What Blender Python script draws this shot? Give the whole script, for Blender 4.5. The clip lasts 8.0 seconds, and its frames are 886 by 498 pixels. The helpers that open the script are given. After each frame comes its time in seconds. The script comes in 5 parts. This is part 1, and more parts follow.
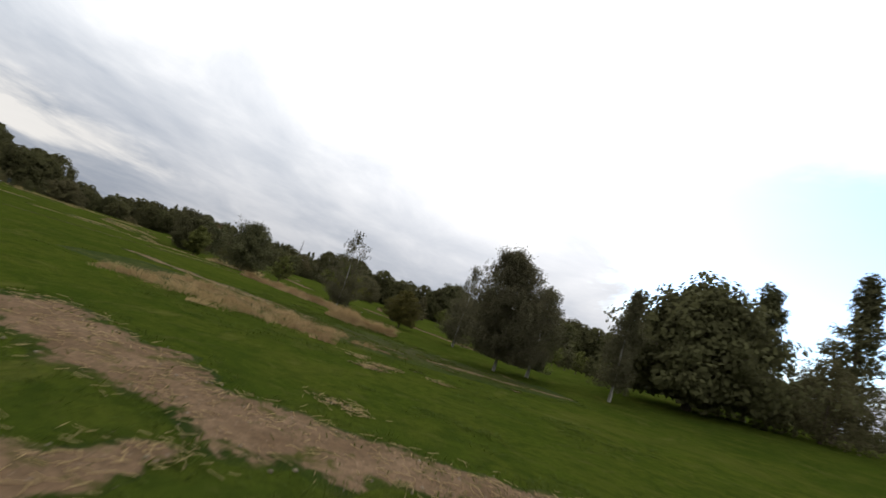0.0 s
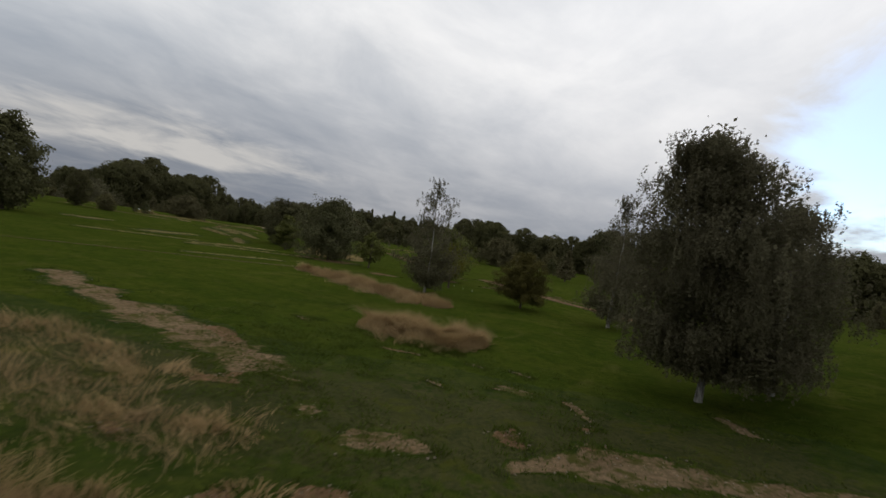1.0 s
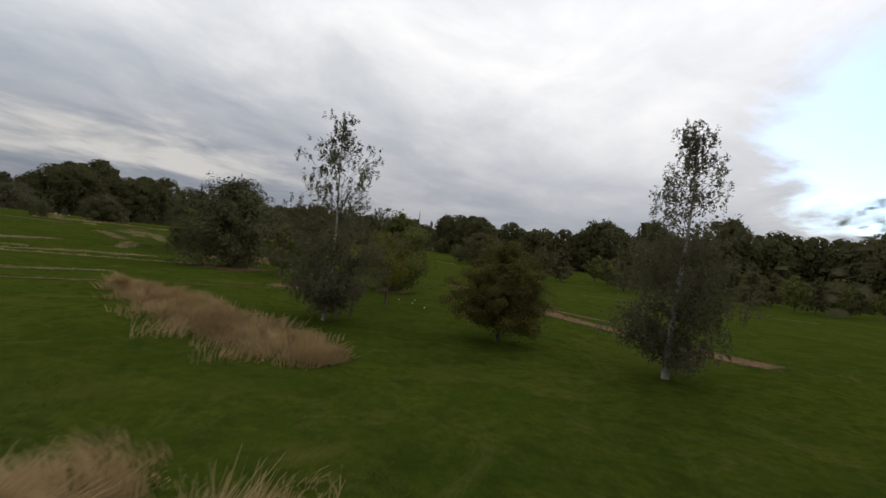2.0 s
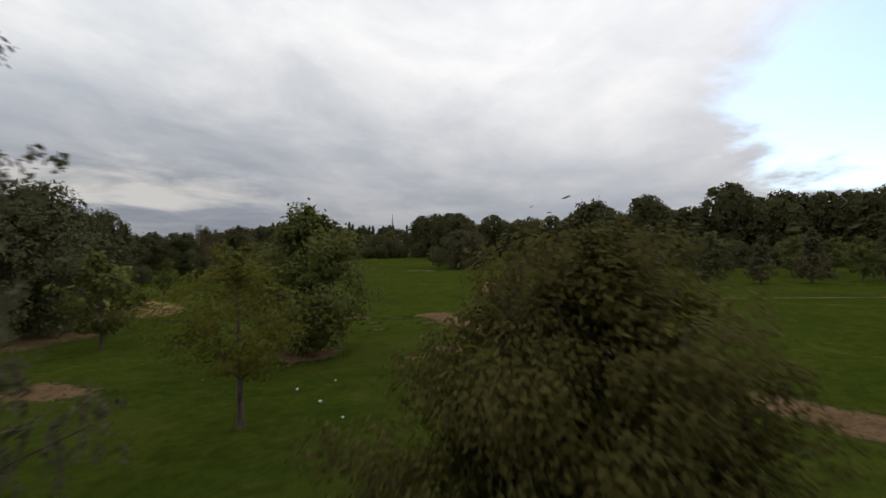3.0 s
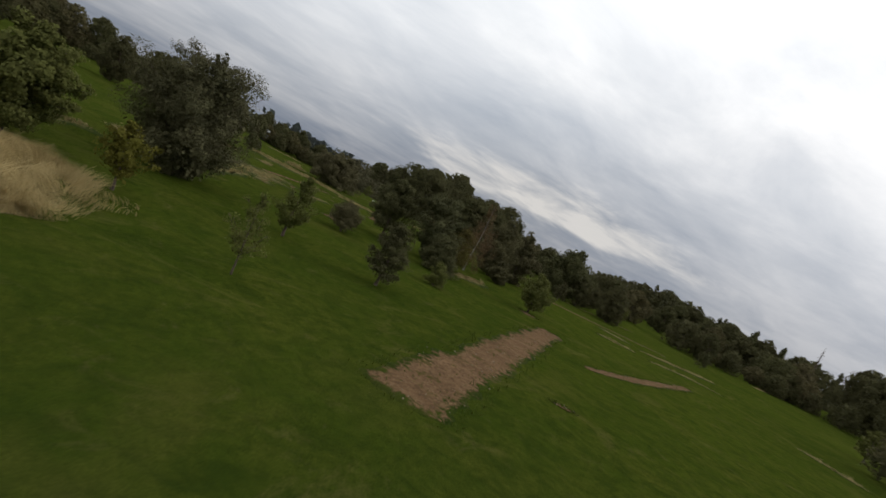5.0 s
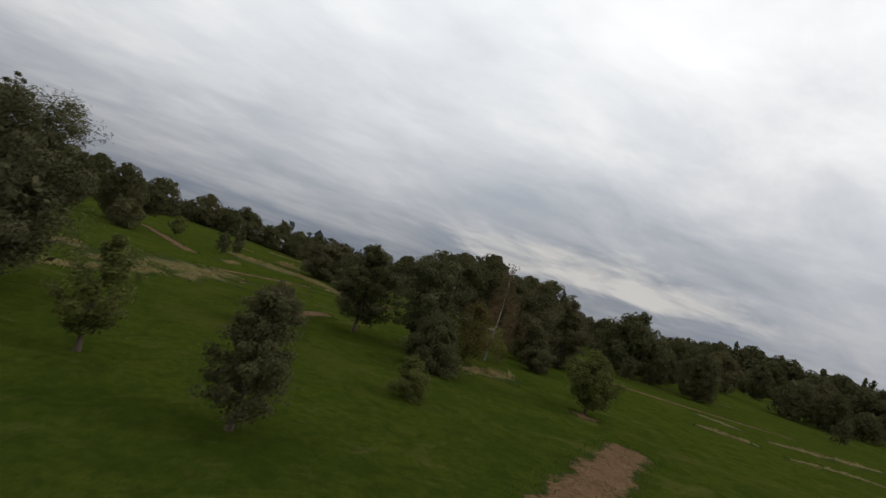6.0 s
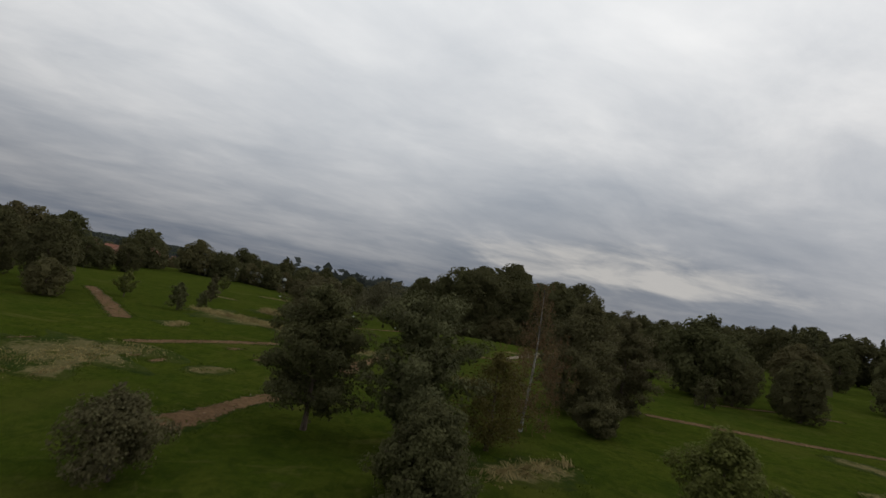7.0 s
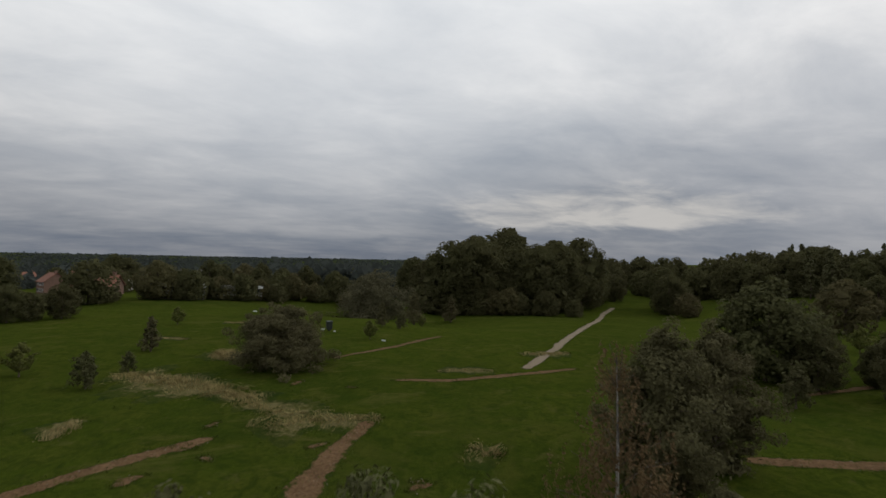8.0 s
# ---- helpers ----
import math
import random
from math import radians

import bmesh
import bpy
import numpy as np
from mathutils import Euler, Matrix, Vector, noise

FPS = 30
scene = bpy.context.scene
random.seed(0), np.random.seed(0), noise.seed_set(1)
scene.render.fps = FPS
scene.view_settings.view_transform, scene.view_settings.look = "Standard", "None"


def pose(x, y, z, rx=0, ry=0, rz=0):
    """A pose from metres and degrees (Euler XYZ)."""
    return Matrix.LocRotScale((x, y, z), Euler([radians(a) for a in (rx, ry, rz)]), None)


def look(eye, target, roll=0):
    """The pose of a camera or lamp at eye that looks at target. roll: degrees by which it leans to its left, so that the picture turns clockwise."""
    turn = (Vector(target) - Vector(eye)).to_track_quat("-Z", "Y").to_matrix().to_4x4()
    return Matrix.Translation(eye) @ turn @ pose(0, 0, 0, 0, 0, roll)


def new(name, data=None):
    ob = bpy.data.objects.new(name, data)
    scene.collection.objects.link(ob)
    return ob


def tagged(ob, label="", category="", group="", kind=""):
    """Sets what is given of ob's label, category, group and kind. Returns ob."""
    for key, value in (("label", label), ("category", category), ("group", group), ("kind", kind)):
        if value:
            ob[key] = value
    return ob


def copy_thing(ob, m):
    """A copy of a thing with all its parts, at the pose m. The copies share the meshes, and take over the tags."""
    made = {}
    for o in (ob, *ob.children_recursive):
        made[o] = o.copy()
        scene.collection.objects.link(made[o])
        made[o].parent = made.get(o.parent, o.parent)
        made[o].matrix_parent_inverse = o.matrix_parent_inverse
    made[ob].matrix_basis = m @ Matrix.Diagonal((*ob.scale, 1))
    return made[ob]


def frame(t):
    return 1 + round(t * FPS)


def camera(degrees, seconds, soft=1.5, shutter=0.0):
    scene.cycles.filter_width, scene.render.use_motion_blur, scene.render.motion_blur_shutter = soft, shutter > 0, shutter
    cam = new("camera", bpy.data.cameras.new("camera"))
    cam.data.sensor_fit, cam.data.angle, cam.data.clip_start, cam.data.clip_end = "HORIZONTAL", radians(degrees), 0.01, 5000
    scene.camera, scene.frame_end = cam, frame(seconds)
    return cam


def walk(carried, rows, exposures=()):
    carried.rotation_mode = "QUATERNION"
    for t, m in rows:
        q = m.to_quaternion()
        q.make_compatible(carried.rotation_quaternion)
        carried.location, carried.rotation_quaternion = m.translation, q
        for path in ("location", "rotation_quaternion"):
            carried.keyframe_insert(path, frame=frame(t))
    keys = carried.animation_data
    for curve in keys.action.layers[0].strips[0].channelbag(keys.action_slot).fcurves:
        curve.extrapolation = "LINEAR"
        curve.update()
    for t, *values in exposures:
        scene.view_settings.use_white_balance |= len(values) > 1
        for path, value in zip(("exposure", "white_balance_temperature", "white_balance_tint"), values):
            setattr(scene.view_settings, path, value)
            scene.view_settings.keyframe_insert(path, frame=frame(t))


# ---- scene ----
cam = camera(82.4, 8.0, 1.5, 0.15)
PATH = [
    (0, look((0.00, -0.00, 2.88), (-0.465, 19.829, 5.447), 18.67)),
    (0.5, look((1.16, 10.98, 4.30), (-2.798, 30.551, 5.408), 13.53)),
    (1, look((1.51, 21.38, 4.66), (-4.162, 40.559, 4.314), 9.15)),
    (1.5, look((0.86, 31.60, 4.51), (-4.511, 50.862, 4.029), 8.17)),
    (1.7, look((0.52, 35.20, 4.33), (-4.958, 54.428, 3.931), 8.59)),
    (2.8, look((-3.53, 55.60, 4.39), (-7.908, 75.118, 4.352), -0.24)),
    (3, look((-4.02, 59.27, 4.56), (-8.573, 78.748, 4.416), 0.11)),
    (3.2, look((-4.68, 63.07, 4.77), (-9.297, 82.529, 4.644), 2.85)),
    (3.5, look((-5.77, 68.73, 5.08), (-10.856, 88.068, 4.823), 7.21)),
    (3.7, look((-6.54, 72.42, 5.28), (-12.298, 91.575, 5.020), 9.06)),
    (4, look((-7.56, 77.69, 5.62), (-15.658, 95.966, 5.174), 18.30)),
    (4.5, look((-10.19, 85.58, 5.51), (-23.645, 100.303, 3.993), 28.92)),
    (5, look((-13.98, 92.96, 5.05), (-30.586, 104.001, 3.545), 26.43)),
    (5.2, look((-15.82, 95.55, 4.99), (-33.093, 105.574, 3.903), 24.41)),
    (6.3, look((-27.38, 105.69, 4.73), (-45.393, 114.156, 6.684), 14.56)),
    (6.5, look((-29.44, 106.97, 4.96), (-47.474, 115.386, 7.012), 12.50)),
    (7, look((-35.01, 109.90, 6.30), (-53.389, 117.605, 7.939), 10.06)),
    (7.5, look((-40.49, 112.30, 8.21), (-58.935, 120.017, 8.716), 5.02)),
    (8, look((-46.17, 114.78, 9.96), (-64.371, 123.055, 10.335), 1.12)),
]
walk(cam, PATH, [(0.0, 0.36), (0.5, -0.13), (1.0, -0.28), (1.5, -0.12), (3.0, -0.17), (4.0, -0.24), (4.5, -0.12), (5.0, 0.0), (6.5, -0.39), (7.0, -0.47), (8.0, -0.38)])

# ---------------------------------------------------------------- light
SUN_AZ, SUN_EL = 12.0, 36.0          # degrees right of +y, above the horizon


def sky_world():
    w = bpy.data.worlds.new("overcast_sky")
    scene.world = w
    w.use_nodes = True
    nt = w.node_tree
    nt.nodes.clear()
    N, L = nt.nodes.new, nt.links.new

    def math_node(op, a, b=None, clamp=False):
        m = N("ShaderNodeMath")
        m.operation, m.use_clamp = op, clamp
        for i, v in enumerate((a, b)):
            if v is None:
                continue
            if hasattr(v, "default_value"):
                L(v, m.inputs[i])
            else:
                m.inputs[i].default_value = v
        return m.outputs[0]

    def ramp(value, *stops):
        r = N("ShaderNodeValToRGB")
        while len(r.color_ramp.elements) < len(stops):
            r.color_ramp.elements.new(0.5)
        for e, (p, c) in zip(r.color_ramp.elements, stops):
            e.position = p
            e.color = (*c, 1) if isinstance(c, tuple) else (c, c, c, 1)
        L(value, r.inputs[0])
        return r.outputs[0]

    def mix(fac, a, b, mode="MIX"):
        m = N("ShaderNodeMix")
        m.data_type, m.blend_type = "RGBA", mode
        for s, v in ((m.inputs[0], fac), (m.inputs[6], a), (m.inputs[7], b)):
            if hasattr(v, "default_value"):
                L(v, s)
            else:
                s.default_value = v if not isinstance(v, tuple) else (*v, 1)
        return m.outputs[2]

    co = N("ShaderNodeTexCoord").outputs["Generated"]
    sep = N("ShaderNodeSeparateXYZ")
    L(co, sep.inputs[0])
    x, y, z = sep.outputs
    up = math_node("MAXIMUM", z, 0.0)
    den = math_node("ADD", up, 0.15)
    com = N("ShaderNodeCombineXYZ")
    L(math_node("DIVIDE", x, den), com.inputs[0])
    L(math_node("DIVIDE", y, den), com.inputs[1])
    # the cloud deck lies in long rolls
    mp = N("ShaderNodeMapping")
    mp.inputs["Rotation"].default_value = (0, 0, radians(-38))
    mp.inputs["Scale"].default_value = (1.0, 0.72, 1.0)
    L(com.outputs[0], mp.inputs[0])

    def noise_tex(scale, detail, rough, dist, w4):
        n = N("ShaderNodeTexNoise")
        n.noise_dimensions = "4D"
        n.inputs["Scale"].default_value, n.inputs["Detail"].default_value = scale, detail
        n.inputs["Roughness"].default_value, n.inputs["Distortion"].default_value = rough, dist
        n.inputs["W"].default_value = w4
        L(mp.outputs[0], n.inputs["Vector"])
        return n.outputs["Fac"]

    big = noise_tex(0.60, 4, 0.5, 0.5, 3.1)
    mid = noise_tex(1.9, 10, 0.60, 0.35, 7.4)
    body = math_node("ADD", math_node("MULTIPLY", big, 0.50), math_node("MULTIPLY", mid, 0.50))
    lumps = ramp(body, (0.32, 0.0), (0.47, 0.42), (0.63, 1.0))
    sun = (math.sin(radians(SUN_AZ)) * math.cos(radians(SUN_EL)), math.cos(radians(SUN_AZ)) * math.cos(radians(SUN_EL)), math.sin(radians(SUN_EL)))
    dot = N("ShaderNodeVectorMath")
    dot.operation = "DOT_PRODUCT"
    L(co, dot.inputs[0])
    dot.inputs[1].default_value = sun
    toward = ramp(dot.outputs["Value"], (0.45, 0.0), (0.80, 0.35), (1.0, 1.0))
    height = ramp(up, (0.0, 0.0), (0.10, 0.20), (0.26, 0.64), (0.50, 1.0))
    dark = mix(height, (0.125, 0.160, 0.220), (0.55, 0.60, 0.67))
    light = mix(height, (0.315, 0.328, 0.360), (1.30, 1.29, 1.27))
    cloud = mix(lumps, dark, light)
    cloud = mix(math_node("MULTIPLY", toward, 0.36), cloud, (1.33, 1.32, 1.36))
    # thinner, paler cloud high in the west
    west = N("ShaderNodeVectorMath")
    west.operation = "DOT_PRODUCT"
    L(co, west.inputs[0])
    wa, we = radians(-82.0), radians(52.0)
    west.inputs[1].default_value = (math.sin(wa) * math.cos(we), math.cos(wa) * math.cos(we), math.sin(we))
    pale = ramp(west.outputs["Value"], (0.62, 0.0), (0.90, 0.7), (1.0, 1.0))
    cloud = mix(math_node("MULTIPLY", pale, 0.62), cloud, (1.22, 1.25, 1.28))
    # a thin bright opening low over the far wood
    low = N("ShaderNodeVectorMath")
    low.operation = "MULTIPLY"
    L(co, low.inputs[0])
    low.inputs[1].default_value = (1.0, 1.0, 12.0)
    lowu = N("ShaderNodeVectorMath")
    lowu.operation = "NORMALIZE"
    L(low.outputs[0], lowu.inputs[0])
    slit = N("ShaderNodeVectorMath")
    slit.operation = "DOT_PRODUCT"
    L(lowu.outputs[0], slit.inputs[0])
    la, le = radians(-49.0), radians(46.0)
    slit.inputs[1].default_value = (math.sin(la) * math.cos(le), math.cos(la) * math.cos(le), math.sin(le))
    torn_low = math_node("ADD", slit.outputs["Value"], math_node("MULTIPLY", math_node("SUBTRACT", mid, 0.5), 0.10))
    cloud = mix(math_node("MULTIPLY", ramp(torn_low, (0.975, 0.0), (1.0, 1.0)), 0.6), cloud, (0.84, 0.80, 0.74))
    sky = N("ShaderNodeTexSky")
    sky.sky_type, sky.sun_disc = "NISHITA", False
    sky.dust_density, sky.ozone_density = 0.3, 3.0
    sky.sun_elevation, sky.sun_rotation = radians(SUN_EL), radians(SUN_AZ)
    clear = N("ShaderNodeBackground")
    clear.inputs["Strength"].default_value = 0.19
    L(sky.outputs[0], clear.inputs[0])
    deck = N("ShaderNodeBackground")
    deck.inputs["Strength"].default_value = 1.0
    L(cloud, deck.inputs[0])
    # one break in the deck, with ragged edges
    rift = N("ShaderNodeVectorMath")
    rift.operation = "DOT_PRODUCT"
    flat = N("ShaderNodeVectorMath")
    flat.operation = "MULTIPLY"
    L(co, flat.inputs[0])
    flat.inputs[1].default_value = (1.0, 1.0, 1.6)
    unit = N("ShaderNodeVectorMath")
    unit.operation = "NORMALIZE"
    L(flat.outputs[0], unit.inputs[0])
    L(unit.outputs[0], rift.inputs[0])
    ra, re = radians(33.0), radians(22.0)
    rift.inputs[1].default_value = (math.sin(ra) * math.cos(re), math.cos(ra) * math.cos(re), math.sin(re))
    torn = math_node("ADD", rift.outputs["Value"], math_node("MULTIPLY", math_node("SUBTRACT", mid, 0.5), 0.10))
    gaps = math_node("MULTIPLY", ramp(torn, (0.955, 0.0), (0.975, 1.0)), 0.9)
    blend = N("ShaderNodeMixShader")
    L(gaps, blend.inputs[0])
    L(deck.outputs[0], blend.inputs[1])
    L(clear.outputs[0], blend.inputs[2])
    out = N("ShaderNodeOutputWorld")
    L(blend.outputs[0], out.inputs[0])


sky_world()
sun_lamp = new("sun", bpy.data.lights.new("sun", "SUN"))
sun_lamp.data.energy, sun_lamp.data.angle, sun_lamp.data.color = 0.9, radians(18), (1.0, 0.95, 0.88)
sun_lamp.matrix_world = look((60 * math.sin(radians(SUN_AZ)), 60 * math.cos(radians(SUN_AZ)), 60), (0, 0, 60 - 60 * math.tan(radians(SUN_EL))))


# ---------------------------------------------------------------- materials
class Nodes:
    """A small hand for node trees."""

    def __init__(self, name):
        self.mat = bpy.data.materials.new(name)
        self.mat.use_nodes = True
        self.nt = self.mat.node_tree
        self.nt.nodes.clear()
        self.out = self.n("ShaderNodeOutputMaterial")

    def n(self, kind, **kw):
        node = self.nt.nodes.new(kind)
        for k, v in kw.items():
            node.inputs[k].default_value = v
        return node

    def l(self, a, b):
        self.nt.links.new(a, b)

    def noise(self, scale, detail=4, rough=0.55, dist=0.0, coord="Object", stretch=None):
        if coord == "Position":
            src = self.n("ShaderNodeNewGeometry").outputs["Position"]
        else:
            src = self.n("ShaderNodeTexCoord").outputs[coord]
        if stretch:
            m = self.n("ShaderNodeMapping")
            m.inputs["Scale"].default_value = stretch
            self.l(src, m.inputs[0])
            src = m.outputs[0]
        n = self.n("ShaderNodeTexNoise", Scale=scale, Detail=detail, Roughness=rough, Distortion=dist)
        self.l(src, n.inputs["Vector"])
        return n.outputs["Fac"]

    def ramp(self, value, *stops):
        r = self.n("ShaderNodeValToRGB")
        while len(r.color_ramp.elements) < len(stops):
            r.color_ramp.elements.new(0.5)
        for e, (p, c) in zip(r.color_ramp.elements, stops):
            e.position = p
            e.color = (*c, 1) if isinstance(c, tuple) else (c, c, c, 1)
        self.l(value, r.inputs[0])
        return r.outputs[0]

    def mix(self, fac, a, b, mode="MIX"):
        m = self.n("ShaderNodeMix")
        m.data_type, m.blend_type = "RGBA", mode
        for s, v in ((m.inputs[0], fac), (m.inputs[6], a), (m.inputs[7], b)):
            if isinstance(v, (int, float)):
                s.default_value = v
            elif isinstance(v, tuple):
                s.default_value = (*v, 1)
            else:
                self.l(v, s)
        return m.outputs[2]

    def bump(self, height, strength, distance):
        b = self.n("ShaderNodeBump", Strength=strength, Distance=distance)
        self.l(height, b.inputs["Height"])
        return b.outputs[0]

    def surface(self, color, rough=0.8, normal=None, spec=0.3, metal=0.0):
        p = self.n("ShaderNodeBsdfPrincipled", Roughness=rough, Metallic=metal)
        p.inputs["Specular IOR Level"].default_value = spec
        if isinstance(color, tuple):
            p.inputs["Base Color"].default_value = (*color, 1)
        else:
            self.l(color, p.inputs["Base Color"])
        if normal is not None:
            self.l(normal, p.inputs["Normal"])
        self.l(p.outputs[0], self.out.inputs[0])
        return p


def turf_colour(k):
    """Colour and relief of the mown turf, in the node tree k."""
    wide = k.noise(0.045, 4, 0.55, 0.4, "Position")
    patch = k.noise(0.35, 5, 0.6, 0.5, "Position")
    tuft = k.noise(3.2, 5, 0.65, 0.2, "Position")
    fine = k.noise(22.0, 3, 0.6, 0.0, "Position")
    base = k.mix(k.ramp(wide, (0.36, 0.0), (0.66, 1.0)), (0.0222, 0.0365, 0.0050), (0.0395, 0.0550, 0.0066))
    base = k.mix(k.ramp(patch, (0.40, 0.0), (0.70, 0.75)), base, (0.053, 0.059, 0.0098))
    base = k.mix(k.ramp(k.noise(1.1, 5, 0.6, 0.7, "Position"), (0.34, 0.75), (0.52, 0.0)), base, (0.0145, 0.0255, 0.0044))
    base = k.mix(k.ramp(tuft, (0.32, 0.6), (0.58, 0.0)), base, (0.0115, 0.0205, 0.0034))
    straw = k.ramp(k.noise(0.9, 8, 0.74, 0.8, "Position"), (0.57, 0.0), (0.74, 0.55))
    base = k.mix(straw, base, (0.085, 0.072, 0.028))
    wisp = k.ramp(k.noise(0.22, 7, 0.72, 1.6, "Position", (1.0, 0.55, 1.0)), (0.56, 0.0), (0.70, 0.55))
    base = k.mix(wisp, base, (0.095, 0.084, 0.026))
    worn = k.ramp(k.noise(0.12, 5, 0.6, 0.9, "Position"), (0.56, 0.0), (0.70, 0.6))
    base = k.mix(worn, base, (0.054, 0.056, 0.012))
    base = k.mix(k.ramp(fine, (0.32, 0.5), (0.6, 0.0)), base, (0.011, 0.016, 0.003))
    return base, k.mix(0.45, tuft, fine)


def into_turf(k, base, start=0.62):
    """Lets a patch thin out into turf with a torn edge towards its rim."""
    rim = k.n("ShaderNodeAttribute")
    rim.attribute_name = "rim"
    torn = k.n("ShaderNodeMath")
    torn.operation = "ADD"
    k.l(rim.outputs["Fac"], torn.inputs[0])
    k.l(k.ramp(k.noise(2.4, 6, 0.7, 0.6, "Position"), (0.30, 0.0), (0.70, 0.55)), torn.inputs[1])
    return k.mix(k.ramp(torn.outputs[0], (start + 0.22, 0.0), (start + 0.36, 1.0)), base, turf_colour(k)[0])


def turf_material():
    k = Nodes("mown_turf")
    base, hgt = turf_colour(k)
    p = k.surface(base, 1.0, k.bump(hgt, 0.9, 0.09), 0.0)
    p.inputs["Sheen Weight"].default_value = 0.045
    p.inputs["Sheen Roughness"].default_value = 0.5
    p.inputs["Sheen Tint"].default_value = (0.62, 0.75, 0.10, 1)
    return k.mat


def soil_material(name, low, high, dark, stone, weedy, start=0.62):
    k = Nodes(name)
    a = k.noise(0.8, 5, 0.6, 0.4, "Position")
    b = k.noise(7.0, 6, 0.7, 0.3, "Position")
    v = k.n("ShaderNodeTexVoronoi", Scale=9.0)
    k.l(k.n("ShaderNodeNewGeometry").outputs["Position"], v.inputs["Vector"])
    base = k.mix(k.ramp(a, (0.3, 0.0), (0.7, 1.0)), low, high)
    base = k.mix(k.ramp(b, (0.35, 0.7), (0.6, 0.0)), base, dark)
    base = k.mix(k.ramp(v.outputs["Distance"], (0.05, 0.6), (0.17, 0.0)), base, stone)
    weeds = k.ramp(k.noise(1.1, 6, 0.7, 0.8, "Position"), (weedy, 0.0), (weedy + 0.09, 0.85))
    base = into_turf(k, k.mix(weeds, base, (0.042, 0.046, 0.007)), start)
    k.surface(base, 1.0, k.bump(b, 0.9, 0.06), 0.02)
    return k.mat


def gravel_material():
    k = Nodes("gravel_path")
    a = k.noise(1.2, 4, 0.6, 0.2, "Position")
    b = k.noise(14.0, 5, 0.7, 0.0, "Position")
    base = k.mix(a, (0.15, 0.118, 0.075), (0.24, 0.195, 0.135))
    base = k.mix(k.ramp(b, (0.4, 0.4), (0.6, 0.0)), base, (0.07, 0.055, 0.034))
    k.surface(base, 0.9, k.bump(b, 0.6, 0.03), 0.15)
    return k.mat


def leaf_material(name, low, high, back=0.38, rough=0.85):
    k = Nodes(name)
    rnd = k.n("ShaderNodeNewGeometry").outputs["Random Per Island"]
    obj = k.n("ShaderNodeObjectInfo").outputs["Random"]
    c = k.mix(k.ramp(rnd, (0.0, 0.2), (1.0, 0.8)), low, high)
    c = k.mix(k.ramp(obj, (0.0, 0.0), (1.0, 0.45)), c, tuple(v * f for v, f in zip(high, (0.75, 0.62, 0.8))))
    sway = k.ramp(k.noise(0.55, 3, 0.5, 0.2), (0.35, 0.0), (0.7, 0.5))
    c = k.mix(sway, c, tuple(min(1, v * 1.25) for v in high))
    p = k.surface(c, rough, None, 0.06)
    t = k.n("ShaderNodeBsdfTranslucent")
    k.l(c, t.inputs[0])
    m = k.n("ShaderNodeMixShader", Fac=back)
    k.l(p.outputs[0], m.inputs[1])
    k.l(t.outputs[0], m.inputs[2])
    k.l(m.outputs[0], k.out.inputs[0])
    return k.mat


def bark_material(name, dark, light, scale=6.0):
    k = Nodes(name)
    a = k.noise(scale, 5, 0.65, 0.5, "Object", (1, 1, 0.3))
    b = k.noise(scale * 5, 4, 0.6, 0.0, "Object", (1, 1, 0.4))
    k.surface(k.mix(k.ramp(a, (0.35, 0.0), (0.6, 1.0)), dark, light), 0.9, k.bump(k.mix(0.5, a, b), 0.8, 0.03), 0.15)
    return k.mat


def plain_material(name, a, b, rough=0.7, scale=1.5, spec=0.3, bump=0.2):
    k = Nodes(name)
    n = k.noise(scale, 5, 0.6, 0.3)
    k.surface(k.mix(k.ramp(n, (0.3, 0.0), (0.7, 1.0)), a, b), rough, k.bump(k.noise(scale * 8, 3), bump, 0.02), spec)
    return k.mat


TURF, GRAVEL = turf_material(), gravel_material()
SOIL = soil_material("bare_earth", (0.102, 0.062, 0.031), (0.178, 0.109, 0.058), (0.040, 0.026, 0.014), (0.30, 0.23, 0.16), 0.57)
SOIL_PALE = soil_material("pale_stony_earth", (0.110, 0.070, 0.040), (0.185, 0.124, 0.076), (0.055, 0.038, 0.022), (0.36, 0.29, 0.21), 0.55)
LEAF_BIRCH = leaf_material("birch_leaves", (0.082, 0.078, 0.042), (0.114, 0.108, 0.060))
# the slate-blue cast of distance haze is painted into this leaf colour
LEAF_FAR_HAZE = leaf_material("haze_tinted_leaves", (0.034, 0.042, 0.036), (0.056, 0.066, 0.056))
LEAF_WOOD = leaf_material("woodland_leaves", (0.056, 0.058, 0.025), (0.087, 0.086, 0.036))
LEAF_HEDGE = leaf_material("hedgerow_leaves", (0.074, 0.069, 0.030), (0.104, 0.095, 0.042))
LEAF_OAK = leaf_material("oak_leaves", (0.058, 0.066, 0.020), (0.136, 0.146, 0.040))
LEAF_DARK = leaf_material("dark_leaves", (0.054, 0.056, 0.024), (0.102, 0.102, 0.044))
LEAF_YELLOW = leaf_material("pale_leaves", (0.070, 0.075, 0.011), (0.135, 0.132, 0.023))
LEAF_BROWN = leaf_material("browning_leaves", (0.085, 0.058, 0.027), (0.150, 0.106, 0.050))
LEAF_PINE = leaf_material("pine_needles", (0.052, 0.055, 0.025), (0.098, 0.098, 0.044), 0.12)
LEAF_WILLOW = leaf_material("willow_leaves", (0.066, 0.063, 0.029), (0.118, 0.111, 0.052))
LEAF_HAW = leaf_material("hornbeam_leaves", (0.042, 0.042, 0.012), (0.112, 0.097, 0.028))
